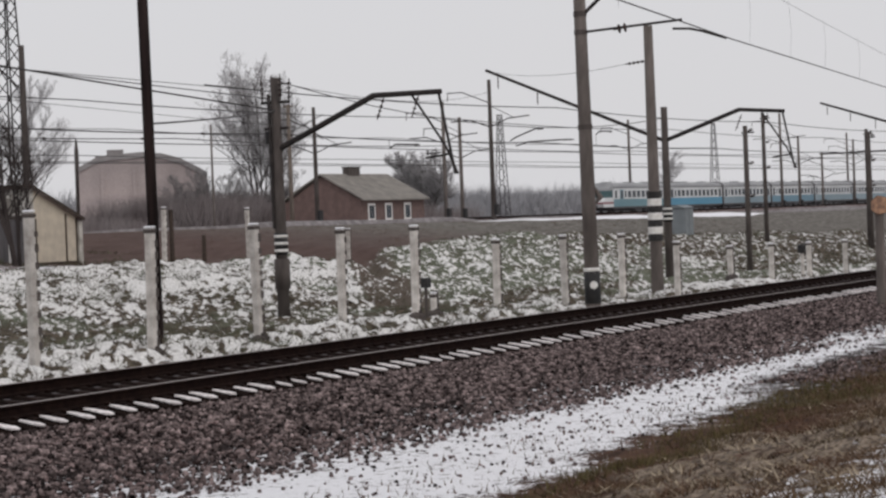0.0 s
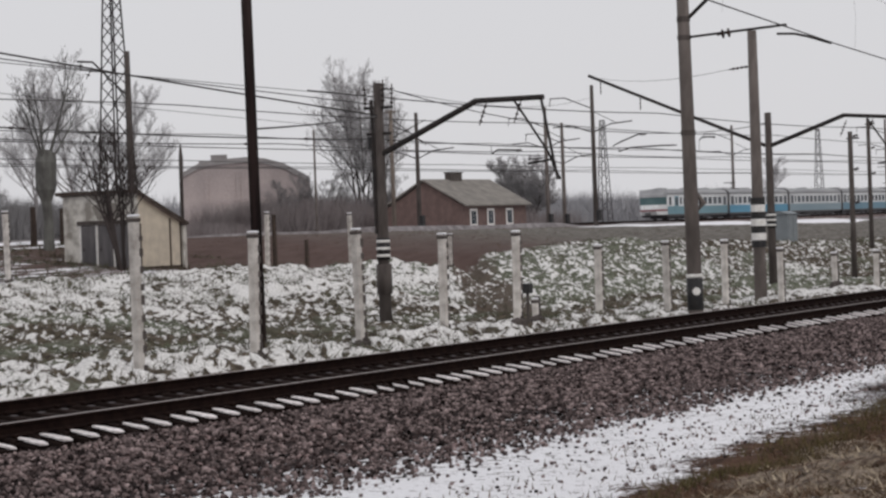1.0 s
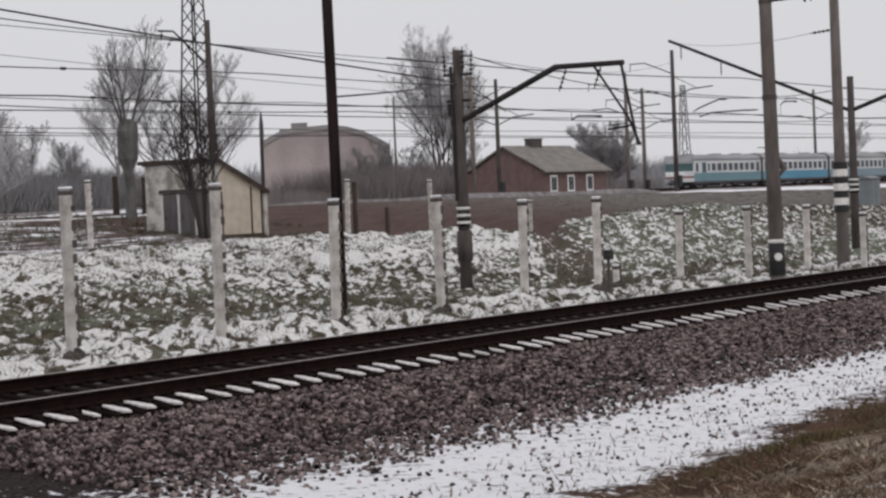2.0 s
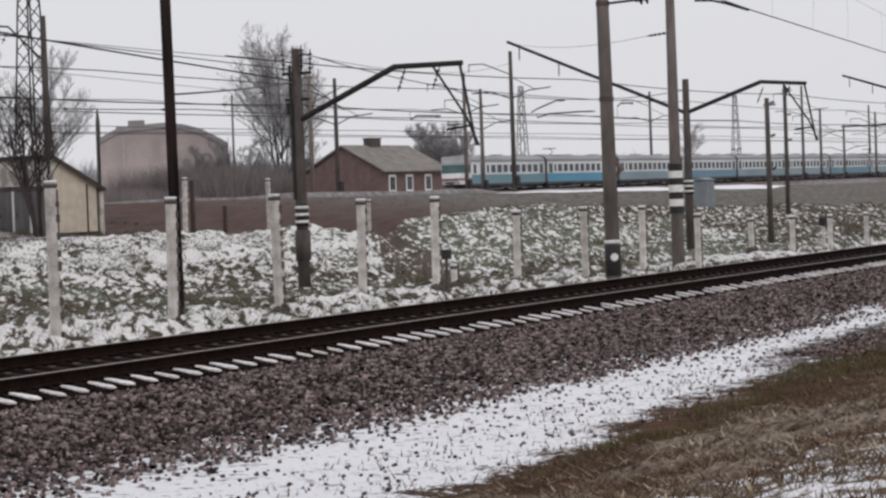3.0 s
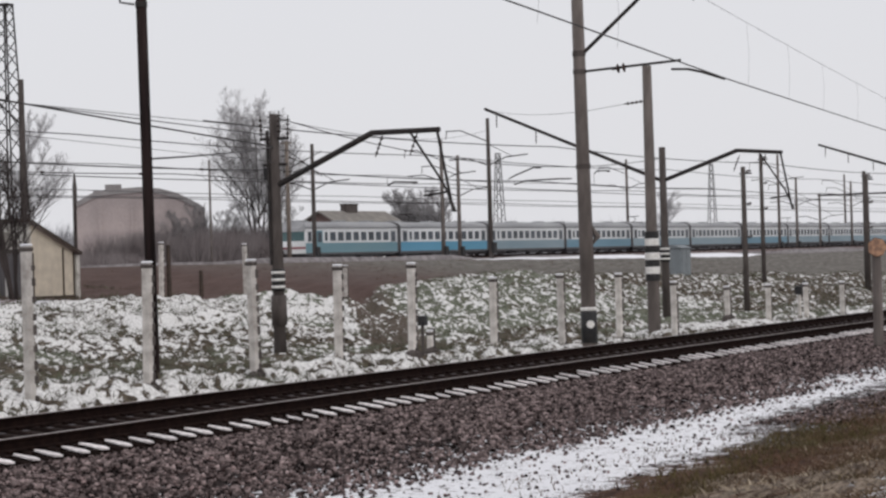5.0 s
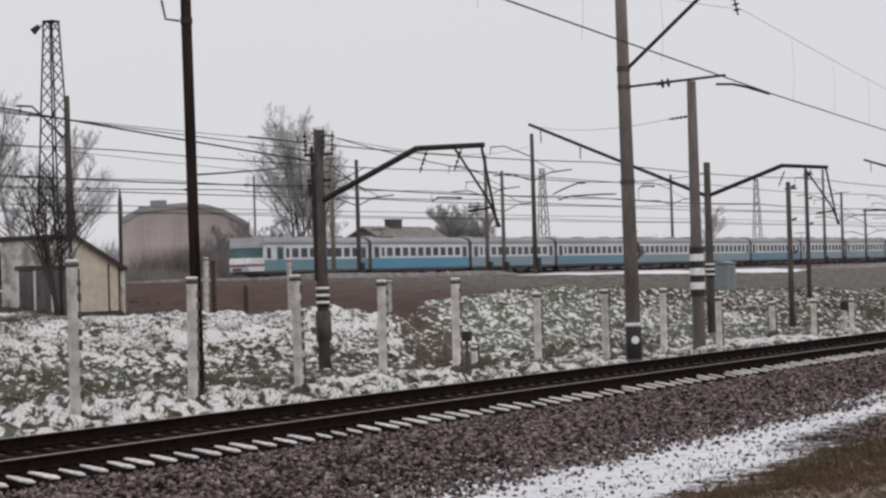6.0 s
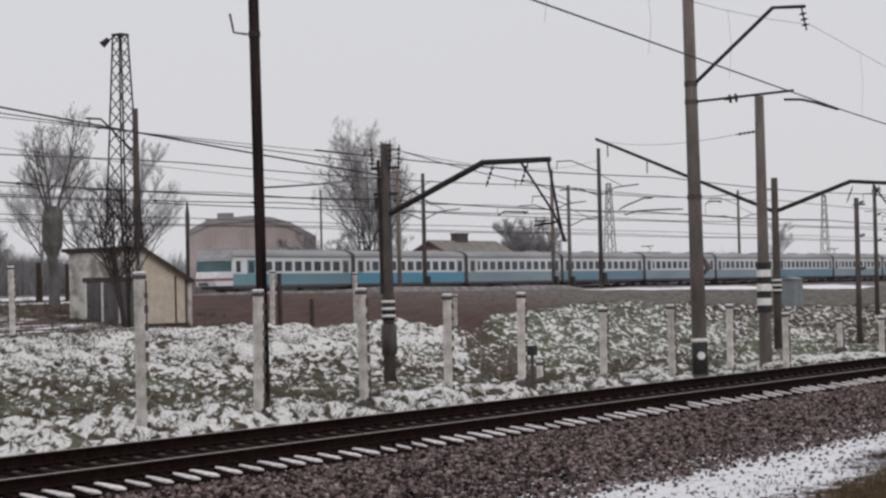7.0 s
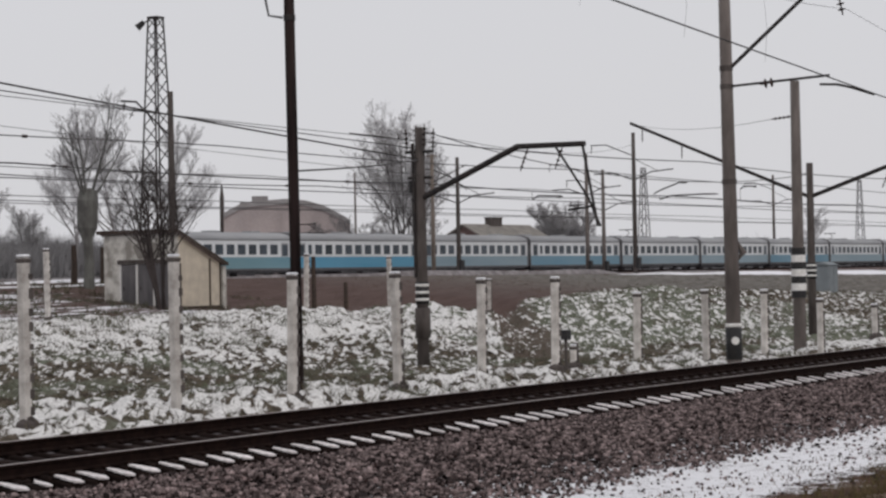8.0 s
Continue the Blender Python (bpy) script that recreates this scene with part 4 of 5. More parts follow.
# ---- hut ----
def hut():
    z = 1.0
    ob = thing("hut", "cream rendered shed with grey doors and a sloping dark roof", "hut", (82.1, 64.83, z))
    D, E = 4.4, 3.55
    out = [(0.25, -0.4), (E, -0.4), (E, 2.2), (0.25, 3.62)]
    part("wall", Shape().prism(out, 0.0, 0.25, "y"), CREAM, ob, "cream rendered end wall")
    part("wall", Shape().prism(out, D - 0.25, D, "y"), CREAM, ob)
    part("wall", Shape().box(E - 0.25, E, 0.25, D - 0.25, -0.4, 2.15), CREAM, ob)
    part("wall", Shape().box(0, 0.25, 0, D, -0.4, 3.6), WHITEWASH, ob, "stained whitewashed front wall")
    part("roof", Shape().prism([(-0.15, 3.72), (-0.15, 3.8), (E + 0.25, 2.17), (E + 0.25, 2.07)], -0.25, D + 0.25, "y"), ROOFPINK, ob, "sloping roof of dull sheets")
    part("bargeboard", Shape().prism([(-0.17, 3.72), (-0.17, 3.84), (E + 0.27, 2.2), (E + 0.27, 2.06)], -0.29, -0.25, "y"), TIMBER, ob, "dark board along the roof edge")
    part("fascia", Shape().box(-0.2, -0.15, -0.29, D + 0.3, 3.66, 3.84), TIMBER, ob, "dark fascia board")
    for y in (0.25, 1.25, 2.3, 3.3):
        part("door_jamb", Shape().box(-0.05, 0.0, y, y + 0.1, -0.05, 2.2), WHITE, ob, "white painted jamb")
    part("lintel", Shape().box(-0.1, 0.0, 0.15, 3.5, 2.2, 2.4), DARK_CONCRETE, ob)
    part("stain", Shape().prism([(0.5, 2.5), (2.3, 2.45), (2.6, 3.1), (1.7, 3.4), (0.7, 3.0)], -0.012, -0.004, "x"), ASBESTOS, ob, "grey-green stain on the plaster")
    for y in (0.37, 1.4, 2.44):
        d = part("door", Shape().box(-0.05, 0.0, y, y + 0.84, -0.05, 2.18), DOORGREY, ob, "grey boarded door")
        part("handle", Shape().box(-0.1, -0.07, y + 0.66, y + 0.72, 0.95, 1.1), STEEL, d)
        for k in range(4):
            part("board", Shape().box(-0.07, -0.052, y + 0.01 + 0.205 * k, y + 0.2 + 0.205 * k, 0, 2.15), DOORGREY, d)
    part("corner_post", Shape().box(E + 0.02, E + 0.27, -0.12, 0.15, -0.4, 2.05), WHITEWASH, ob, "whitish corner post")
    part("vertical_batten", Shape().box(E - 0.95, E - 0.87, -0.05, 0.0, -0.2, 2.4), TIMBER, ob)
    for x in (E - 0.12, 0.3):
        part("vertical_batten", Shape().box(x, x + 0.07, -0.05, 0.0, -0.2, 2.2), TIMBER, ob)
    part("plinth", Shape().box(-0.05, E, -0.06, 0.0, -0.4, 0.12), TIMBER, ob, "dark plinth")
    return ob


hut()


# ---- houses ----
def window(parent, x, z, w, h, y=-0.05):
    wi = part("window", Shape().box(x - w / 2 - 0.3, x + w / 2 + 0.3, y - 0.03, y + 0.02, z - 0.3, z + h + 0.3), WHITE, parent, "white painted window surround")
    part("pane", Shape().box(x - w / 2, x - 0.04, y - 0.05, y - 0.032, z, z + h), GLASS, wi)
    part("pane", Shape().box(x + 0.04, x + w / 2, y - 0.05, y - 0.032, z, z + h), GLASS, wi)
    return wi


def brick_house():
    z = 2.0
    ob = thing("brick_house", "low red brick house with a grey slate hipped gable roof", "house", (245.3, 140.0, z))
    L, W, H, R = 17.3, 11.6, 3.6, 6.95
    part("wall", Shape().box(0, L, 0, 0.4, -0.5, H), BRICK, ob)
    part("wall", Shape().box(0, L, W - 0.4, W, -0.5, H), BRICK, ob)
    part("wall", Shape().prism([(0.4, -0.5), (W - 0.4, -0.5), (W - 0.4, H), (W / 2, R - 0.2), (0.4, H)], 0, 0.4, "x"), BRICK, ob, "brick gable end")
    part("wall", Shape().prism([(0.4, -0.5), (W - 0.4, -0.5), (W - 0.4, H), (W / 2, R - 0.2), (0.4, H)], L - 0.4, L, "x"), BRICK, ob)
    part("roof", Shape().prism([(-0.7, H - 0.25), (-0.7, H - 0.08), (W / 2, R + 0.15), (W / 2, R - 0.05)], -0.5, L + 0.5), ASBESTOS, ob, "front slope of grey slate")
    part("roof", Shape().prism([(W + 0.7, H - 0.25), (W + 0.7, H - 0.08), (W / 2, R + 0.15), (W / 2, R - 0.05)], -0.5, L + 0.5), ASBESTOS, ob)
    ch = part("chimney", Shape().box(6.3, 9.3, W / 2 - 0.5, W / 2 + 0.5, R - 0.6, R + 0.95, 0.05), DARK_CONCRETE, ob, "wide dark chimney stack")
    part("chimney_cap", Shape().box(6.2, 9.4, W / 2 - 0.6, W / 2 + 0.6, R + 0.95, R + 1.1), DARK_CONCRETE, ch)
    for x in (2.6, 7.2, 12.4):
        window(ob, x, 1.0, 1.3, 1.7)
    return ob


brick_house()


def pink_building():
    ob = thing("depot_building", "large pale pink rendered depot with an arched grey roof", "building", (266.1, 200.7, 2.0), -53.7)
    L, W = 19.3, 25.0
    arch = [(0.0, 10.2), (2.5, 11.5), (4.3, 11.9), (9.7, 12.2), (12.5, 11.9), (15.3, 11.1), (18.4, 9.4), (L, 8.8)]
    part("wall", Shape().prism([(0.0, -0.5)] + arch + [(L, -0.5)], 0, 0.5, "y"), PINKWALL, ob, "pink rendered gable wall")
    part("wall", Shape().prism([(0.0, -0.5)] + arch + [(L, -0.5)], W - 0.5, W, "y"), PINKWALL, ob)
    part("wall", Shape().box(0, 0.5, 0.5, W - 0.5, -0.5, 10.1), PINKWALL, ob)
    part("wall", Shape().box(L - 0.5, L, 0.5, W - 0.5, -0.5, 8.7), PINKWALL, ob)
    part("roof", Shape().prism([(x, z + 0.35) for x, z in arch] + [(x, z - 0.45) for x, z in reversed(arch)], -0.3, W + 0.3, "y"), GREYROOF, ob, "grey bowed roof")
    part("parapet", Shape().box(2.5, 8.0, -0.25, 2.0, 11.6, 12.2, 0.05), GREYROOF, ob)
    part("vent_housing", Shape().box(4.3, 6.8, 0.3, 2.4, 12.2, 13.05, 0.08), GREYROOF, ob)
    for x in (3.2, 8.0, 13.6):
        part("pilaster", Shape().box(x, x + 0.55, -0.2, 0.0, -0.5, 10.0), PINKWALL, ob)
    return ob


pink_building()
single("chimney", Shape().tube([(0, 0, -0.5), (0, 0, 13.0), (0, 0, 15.0)], [0.42, 0.34, 0.1], 10), DARK_CONCRETE, "tall slim dark chimney beside the pink depot", "chimney", (267.6, 202.1, 2.0))


# ---- trees ----
def tree(label, at, height, width, seed, twig=TWIG, stems=1, density=1.0, low=0.22, fine=16, thick=0.016, spread_out=0.33, bole=None):
    """Trunk and limbs as tapered tubes; boughs with sprays of thin twigs."""
    r = random.Random(seed)
    ob = thing("tree", label, "tree", at, group="bare trees")
    trunk, crown = Shape(), Shape()

    def spray(pts, length):
        for k in range(fine):
            f = r.random() * (len(pts) - 1)
            i = min(int(f), len(pts) - 2)
            b = pts[i].lerp(pts[i + 1], f - i)
            d = (pts[i + 1] - pts[i]).normalized() * 0.8 + Vector((r.gauss(0, 0.6), r.gauss(0, 0.6), r.gauss(0.25, 0.5)))
            e = b + d.normalized() * length * r.uniform(0.5, 1.2)
            s = Vector((r.uniform(-1, 1), r.uniform(-1, 1), r.uniform(-0.4, 0.4))).normalized() * 0.0011 * height
            crown.add([b - s, b + s, e], [(0, 1, 2)])

    def grow(p, d, length, rad, depth):
        pts, radii, q, steps = [p], [rad], p, 5 if depth == 0 else 4
        for i in range(steps):
            d = (d + Vector((r.uniform(-1, 1), r.uniform(-1, 1), r.uniform(-0.2, 0.5))) * (0.10 if depth == 0 else 0.24)).normalized()
            q = q + d * length / steps
            pts.append(q)
            radii.append(rad * (1 - 0.75 * (i + 1) / steps))
        (trunk if depth < 2 else crown).tube(pts, radii, 7 if depth < 1 else (5 if depth < 2 else 3), caps=False)
        if depth >= 2:
            spray(pts, length * 0.55)
        if depth >= 3:
            return
        n = int((13 if depth == 0 else 7) * density * r.uniform(0.85, 1.15)) + 1
        lo = low if depth == 0 else 0.15
        for k in range(n):
            f = lo + (0.98 - lo) * (k + r.random()) / n
            i = min(int(f * steps), steps - 1)
            b = pts[i].lerp(pts[i + 1], f * steps - i)
            side = Vector((r.gauss(0, 1), r.gauss(0, 1), r.uniform(0.2, 0.9))).normalized()
            ahead = (pts[i + 1] - pts[i]).normalized()
            nd = (ahead * 0.6 + side * (width if depth == 0 else 0.8)).normalized()
            grow(b, nd, length * (0.5 if depth == 0 else 0.55) * r.uniform(0.75, 1.15) * (1.2 - 0.75 * f), radii[i] * 0.6, depth + 1)

    if bole:
        hb, r0, r1 = bole
        trunk.tube([(0, 0, -0.3), (0.05, 0, hb * 0.3), (-0.05, 0, hb * 0.5), (0, 0.05, hb * 0.62), (0, 0, hb * 0.9), (0.1, 0, hb), (0.1, 0, hb + 0.15)], [r0 * 1.2, r0, r0 * 1.05, r1 * 0.95, r1, r1 * 0.85, r1 * 0.3], 11)
    for s in range(stems):
        lean = Vector((r.uniform(-1, 1), r.uniform(-1, 1), 0)) * (spread_out if stems > 1 else 0.05)
        grow(Vector((lean.x * 0.5, lean.y * 0.5, bole[0] - 0.4)) if bole else Vector((lean.x, lean.y, -0.3)), (Vector((0, 0, 1)) + lean).normalized(), height * (0.95 if stems == 1 else r.uniform(0.6, 0.9)), height * thick, 0)
    part("trunk", trunk, BOLE if bole else (BARK if twig is TWIG else DARKTWIG), ob)
    part("crown", crown, twig, ob, "bare frosted branches and twigs")
    return ob


tree("tall bare birch-like tree white with hoarfrost", (268.6, 170, 2.0), 25.6, 0.9, 5, MIDTWIG, stems=7, density=0.9, low=0.25, fine=6, thick=0.0062, spread_out=0.24)
tree("broad dense bare tree grey with frost behind the house", (316, 168, 2.0), 14.5, 1.8, 8, MIDTWIG, stems=7, density=1.05, low=0.1, fine=20, thick=0.009, spread_out=0.5)
tree("bare tree white with hoarfrost in the yard", (138.5, 120, 2.3), 13.5, 1.5, 11, density=1.0, fine=12, thick=0.013)
tree("bare upright tree grey with frost by the tower", (152, 121, 2.3), 13.0, 0.7, 12, fine=12, thick=0.013)
tree("bare upright tree grey with frost by the tower", (147, 122, 2.3), 12.5, 0.7, 14, fine=12, thick=0.013)
tree("bare tree white with hoarfrost in the yard", (131, 126, 2.3), 8.5, 1.7, 13, fine=22, thick=0.012)
tree("old pollarded tree with a thick grey-green bole and bare branches", (87.7, 75.0, on(87.7, 75)), 5.9, 1.0, 71, GREYTWIG, stems=6, density=0.5, fine=9, thick=0.011, spread_out=0.9, bole=(5.1, 0.26, 0.56))
tree("small bare frosted tree in the yard", (176, 165, 2.0), 12.5, 1.5, 72, MIDTWIG, stems=3, density=0.9, fine=10, thick=0.008)
tree("small bare frosted tree in the yard", (185, 167, 2.0), 11.5, 1.5, 73, MIDTWIG, stems=3, density=0.9, fine=10, thick=0.008)
tree("many-stemmed bare dark shrub tree before the hut", (78.3, 62.5, on(78.3, 62.5)), 7.4, 0.65, 21, DARKTWIG, stems=8, density=0.45, low=0.35, fine=6, thick=0.0115, spread_out=0.3)
tree("small bare frosted tree beside the depot", (284, 182, 2.0), 10.0, 1.2, 31)
tree("small bare frosted tree in the far yard", (480, 190, 2.0), 14.0, 1.3, 32)


def thicket(name, label, x0, x1, y0, y1, z, height, count, mat, seed, width=0.06):
    """Many thin upright twigs, three-sided blades bent at random."""
    g = np.random.default_rng(seed)
    bx, by = g.uniform(x0, x1, count), g.uniform(y0, y1, count)
    hump = 0.55 + 0.6 * (value_noise(bx * 0.09 + seed, by * 0.09) + 0.5)
    h = height * hump * g.uniform(0.45, 1.0, count)
    lean = g.normal(0, 0.22, (count, 2)) * h[:, None]
    a = g.uniform(0, np.pi, count)
    w = width * g.uniform(0.6, 1.4, count)
    sx, sy = np.cos(a) * w, np.sin(a) * w
    base = np.full(count, z)
    top = g.uniform(0.3, 0.9, count)
    z0 = base + h * g.uniform(0, 0.45, count)
    p = np.stack([np.stack([bx - sx, by - sy, z0], -1), np.stack([bx + sx, by + sy, z0], -1), np.stack([bx + lean[:, 0], by + lean[:, 1], base + h], -1)], 1)
    ob = bulk(name, p.reshape(-1, 3), np.arange(3 * count).reshape(-1, 3), mat)
    return tagged(ob, label, "scrub", kind="stuff")


thicket("scrub", "grey-brown leafless scrub along the yard", 228, 268, 154, 172, 2.0, 7.0, 26000, SCRUB, 1, 0.03)
thicket("scrub", "low grey-brown leafless scrub before the depot", 200, 230, 156, 172, 2.0, 3.0, 8000, SCRUB, 6, 0.03)
thicket("scrub", "grey-brown leafless scrub behind the house", 268, 318, 158, 190, 2.0, 4.5, 16000, SCRUB, 2, 0.03)
tree("small bare shrubby tree grey with frost", (238, 164, 2.0), 8.5, 1.5, 61, GREYTWIG, stems=5, density=0.7, fine=16, thick=0.008, spread_out=0.5)
tree("small bare shrubby tree grey with frost", (250, 166, 2.0), 10.5, 1.5, 62, GREYTWIG, stems=5, density=0.7, fine=16, thick=0.008, spread_out=0.5)
tree("small bare shrubby tree grey with frost", (258, 162, 2.0), 10.0, 1.6, 63, GREYTWIG, stems=4, density=0.7, fine=16, thick=0.008, spread_out=0.5)
# hedge and far woods, with the haze in their twig colour
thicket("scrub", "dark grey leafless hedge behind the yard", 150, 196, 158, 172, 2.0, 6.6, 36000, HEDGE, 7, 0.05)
thicket("far_wood", "far wood on the horizon, its grey tinted with painted haze", 150, 420, 420, 500, 2.0, 12.0, 60000, FARWOOD, 3, 0.12)
thicket("far_wood", "far wood on the horizon, its grey tinted with painted haze", 420, 1400, 300, 420, 2.0, 13.0, 90000, FARWOOD, 4, 0.2)
thicket("far_wood", "far wood on the horizon, its grey tinted with painted haze", 300, 420, 200, 240, 2.0, 7.0, 24000, FARWOOD, 5, 0.09)


# ---- yard tracks on the plateau ----
def yard_track(y, z):
    for dy in (-0.78, 0.78):
        single("rail", Shape().prism(rail_outline(0), 60, 700), RUST, "dark rusty rail of a yard track", "rail", (0, y + dy, z), "rails of the yard")
    single("ballast_bed", Shape().prism([(-3.0, -0.9), (3.0, -0.9), (1.9, -0.2), (-1.9, -0.2)], 40, 700), STONE, "raised bed of dark ballast under a yard track", "ballast", (0, y, z), kind="stuff")


def snow_strip(x0, x1, y, w, h, seed, mat):
    """A low uneven ridge of snow along the tracks."""
    g, s, n = np.random.default_rng(seed), Shape(), int((x1 - x0) / 1.5)
    rows = []
    for i in range(n + 1):
        x = x0 + (x1 - x0) * i / n
        f = float(np.clip(value_noise(np.array(x * 0.12 + seed), np.array(y)) * 1.6 + 0.75, 0.08, 1.2)) * min(1.0, 0.02 + i / 14.0)
        z = lambda yy: float(level(x, yy, False))
        rows.append([(x, y - w * f, z(y - w * f) - 0.12), (x, y - w * 0.4, z(y - w * 0.4) + h * f), (x, y + w * 0.5, z(y + w * 0.5) + h * f * 1.1), (x, y + w, z(y + w) - 0.12)])
    vs = [p for r in rows for p in r]
    fs = [(4 * i + k, 4 * i + 4 + k, 4 * i + 5 + k, 4 * i + 1 + k) for i in range(n) for k in range(3)]
    return single("snow_ridge", s.add(vs, fs), mat, "low uneven ridge of snow along the yard tracks", "snow", kind="stuff", smooth=True)


snow_strip(70, 420, 82.6, 0.5, 0.3, 3, FROST)
snow_strip(72, 95, 79.6, 0.5, 0.14, 21, SNOW)
snow_strip(68, 91, 76.4, 0.4, 0.10, 22, SNOW)
snow_strip(158, 226, 79.0, 2.0, 0.2, 9, SNOW)
snow_strip(222, 420, 79.6, 1.2, 0.16, 10, FROST)
TRAIN_Y, TRAIN_Z = 104.0, 2.45
yard_track(85.5, 2.55)
yard_track(TRAIN_Y, TRAIN_Z)


# ---- the train ----
W = 1.74  # half the body's width


def body_outline(grow=0.0):
    """The cross-section from the sole bar over the rounded roof, as y, z."""
    w = W + grow
    arc = [(w * math.cos(a), 3.05 + (0.62 + grow) * math.sin(a) ** 0.8) for a in [math.pi * k / 12 for k in range(1, 12)]]
    return [(-w, 0.72), (w, 0.72), (w, 3.05)] + arc + [(-w, 3.05)]


def side_window(parent, xc, half, z0=1.86, z1=2.66):
    """A pane set in the side with a pale raised frame round it."""
    wi = part("window", Shape().box(xc - half, xc + half, -W - 0.02, -W + 0.03, z0, z1, 0.012), GLASS, parent)
    s = Shape().box(xc - half - 0.05, xc + half + 0.05, -W - 0.03, -W + 0.02, z1, z1 + 0.05).box(xc - half - 0.05, xc + half + 0.05, -W - 0.03, -W + 0.02, z0 - 0.05, z0)
    part("window_frame", s, TRAINWHITE, wi)


def train_car(parent, x0, length, cab, blue, seed):
    x1 = x0 + length - 0.5
    n0 = x0 + (1.75 if cab else 0.0)
    car = part("car", Shape().prism([(-W, 0.72), (W, 0.72), (W, 1.66), (-W, 1.66)], n0, x1), blue, parent, "railcar with a blue lower side and white window band")
    part("window_band", Shape().prism([(-W, 1.66), (W, 1.66), (W, 3.05), (-W, 3.05)], n0, x1), TRAINWHITE, car, "dirty white window band")
    roof = [p for p in body_outline() if p[1] >= 3.05]
    part("roof", Shape().prism(roof, n0, x1), TRAINROOF, car, "grey curved roof")
    part("gutter", Shape().box(n0, x1, -W - 0.05, -W, 3.0, 3.07), UNDER, car, "dark rain gutter")
    part("sole_bar", Shape().box(n0, x1, -W - 0.012, -W + 0.1, 0.60, 0.76), UNDER, car, "dark sole bar under the blue side")
    for xa in ([x1 - 0.02] if cab else [x0 - 0.16, x1 - 0.02]):
        part("end_frame", Shape().prism(body_outline(0.04), xa, xa + 0.2), UNDER, car, "dark end frame with a rounded top")
    part("gangway", Shape().box(x1 + 0.18, x1 + 0.62, -0.75, 0.75, 0.8, 3.0, 0.05), UNDER, car, "dark bellows gangway")
    doors = [n0 + 2.5, x1 - 0.85] if cab else [x0 + 0.95, x1 - 0.85]
    for xd in doors:
        front = cab and xd == doors[0]
        d = part("door", Shape().box(xd - 0.55, xd + 0.55, -W - 0.02, -W + 0.05, 0.8, 2.8) if front else Shape().box(xd - 0.5, xd + 0.5, -W - 0.02, -W + 0.05, 1.68, 2.8), blue if front else TRAINROOF, car)
        part("pane", Shape().box(xd - 0.36, xd + 0.36, -W - 0.035, -W - 0.021, 1.75, 2.66), GLASS, d)
    a, b = doors[0] + 0.85, doors[1] - 0.75
    side_window(car, a + 0.35, 0.24)
    k = 8 if cab else 10
    for i in range(k):
        side_window(car, a + 0.85 + (b - a - 0.85) * (i + 0.5) / k, 0.5)
    part("underframe", Shape().box(n0 + 0.2, x1 - 0.2, -1.55, 1.55, 0.45, 0.7), UNDER, car, "dark underframe with equipment boxes")
    for xc in (n0 + 3.2, x1 - 3.2):
        bogie = part("bogie", Shape().box(xc - 1.7, xc + 1.7, -1.2, 1.2, 0.3, 0.62, 0.05), UNDER, car)
        for dx in (-1.25, 1.25):
            for y in (-0.86, 0.72):
                part("wheel", Shape().tube([(xc + dx, y, 0.45), (xc + dx, y + 0.14, 0.45)], 0.45, 14), UNDER, bogie)
    for xc in (n0 + 8.2, n0 + 11.6):
        part("equipment_box", Shape().box(xc - 1.2, xc + 1.2, -1.5, 1.5, 0.25, 0.46, 0.03), UNDER, car)
    if seed in (1, 4, 7):
        z, xp = 3.72, x0 + 4.4
        part("pantograph", Shape().tube([(xp, 0, z), (xp + 1.0, 0, z + 0.35), (xp, 0, z + 0.7)], 0.05, 5).tube([(xp, -0.8, z + 0.7), (xp, 0.8, z + 0.7)], 0.05, 5).box(xp - 0.8, xp + 1.6, -0.7, 0.7, z - 0.12, z), STEEL, car)
    for xc in (n0 + 2.0, n0 + 9.0, x1 - 3.0):
        part("roof_vent", Shape().box(xc - 0.6, xc + 0.6, -0.5, 0.5, 3.6, 3.78, 0.04), TRAINROOF, car)
    if cab:
        # raked nose: lower bow, stripes, windscreen, brow

        def slab(name, pts, inset0, mat, label):
            k = len(pts)
            ws = [W - inset0 * (n0 - px) / 1.6 for px, pz in pts]
            vs = [(px, -q, pz) for (px, pz), q in zip(pts, ws)] + [(px, q, pz) for (px, pz), q in zip(pts, ws)]
            fs = [tuple(range(k)), tuple(range(2 * k - 1, k - 1, -1))] + [(i, k + i, k + (i + 1) % k, (i + 1) % k) for i in range(k)]
            return part(name, Shape().add(vs, fs), mat, car, label)

        f0 = x0 + 0.35
        slab("nose", [(f0 + 0.2, 0.72), (n0, 0.72), (n0, 1.12), (f0 + 0.02, 1.12)], 0.95, TRAINWHITE, "white lower nose")
        slab("nose_stripe", [(f0 + 0.02, 1.12), (n0, 1.12), (n0, 1.34), (f0, 1.34)], 0.95, TRAINRED, "dark red nose stripe")
        slab("nose", [(f0, 1.34), (n0, 1.34), (n0, 1.86), (f0 + 0.45, 1.86)], 0.95, TRAINWHITE, "white nose panel")
        slab("windscreen", [(f0 + 0.45, 1.86), (n0 - 0.12, 1.86), (n0 - 0.08, 2.72), (f0 + 0.8, 2.72)], 0.95, CABGLASS, "raked green-tinted windscreen")
        slab("cab_side", [(n0 - 0.12, 1.86), (n0, 1.86), (n0, 2.72), (n0 - 0.08, 2.72)], 0.45, TRAINWHITE, "white cab side")
        slab("brow", [(f0 + 0.72, 2.72), (n0, 2.72), (n0, 3.6), (f0 + 1.15, 3.22), (f0 + 0.85, 3.0)], 0.95, TRAINROOF, "grey roof brow")
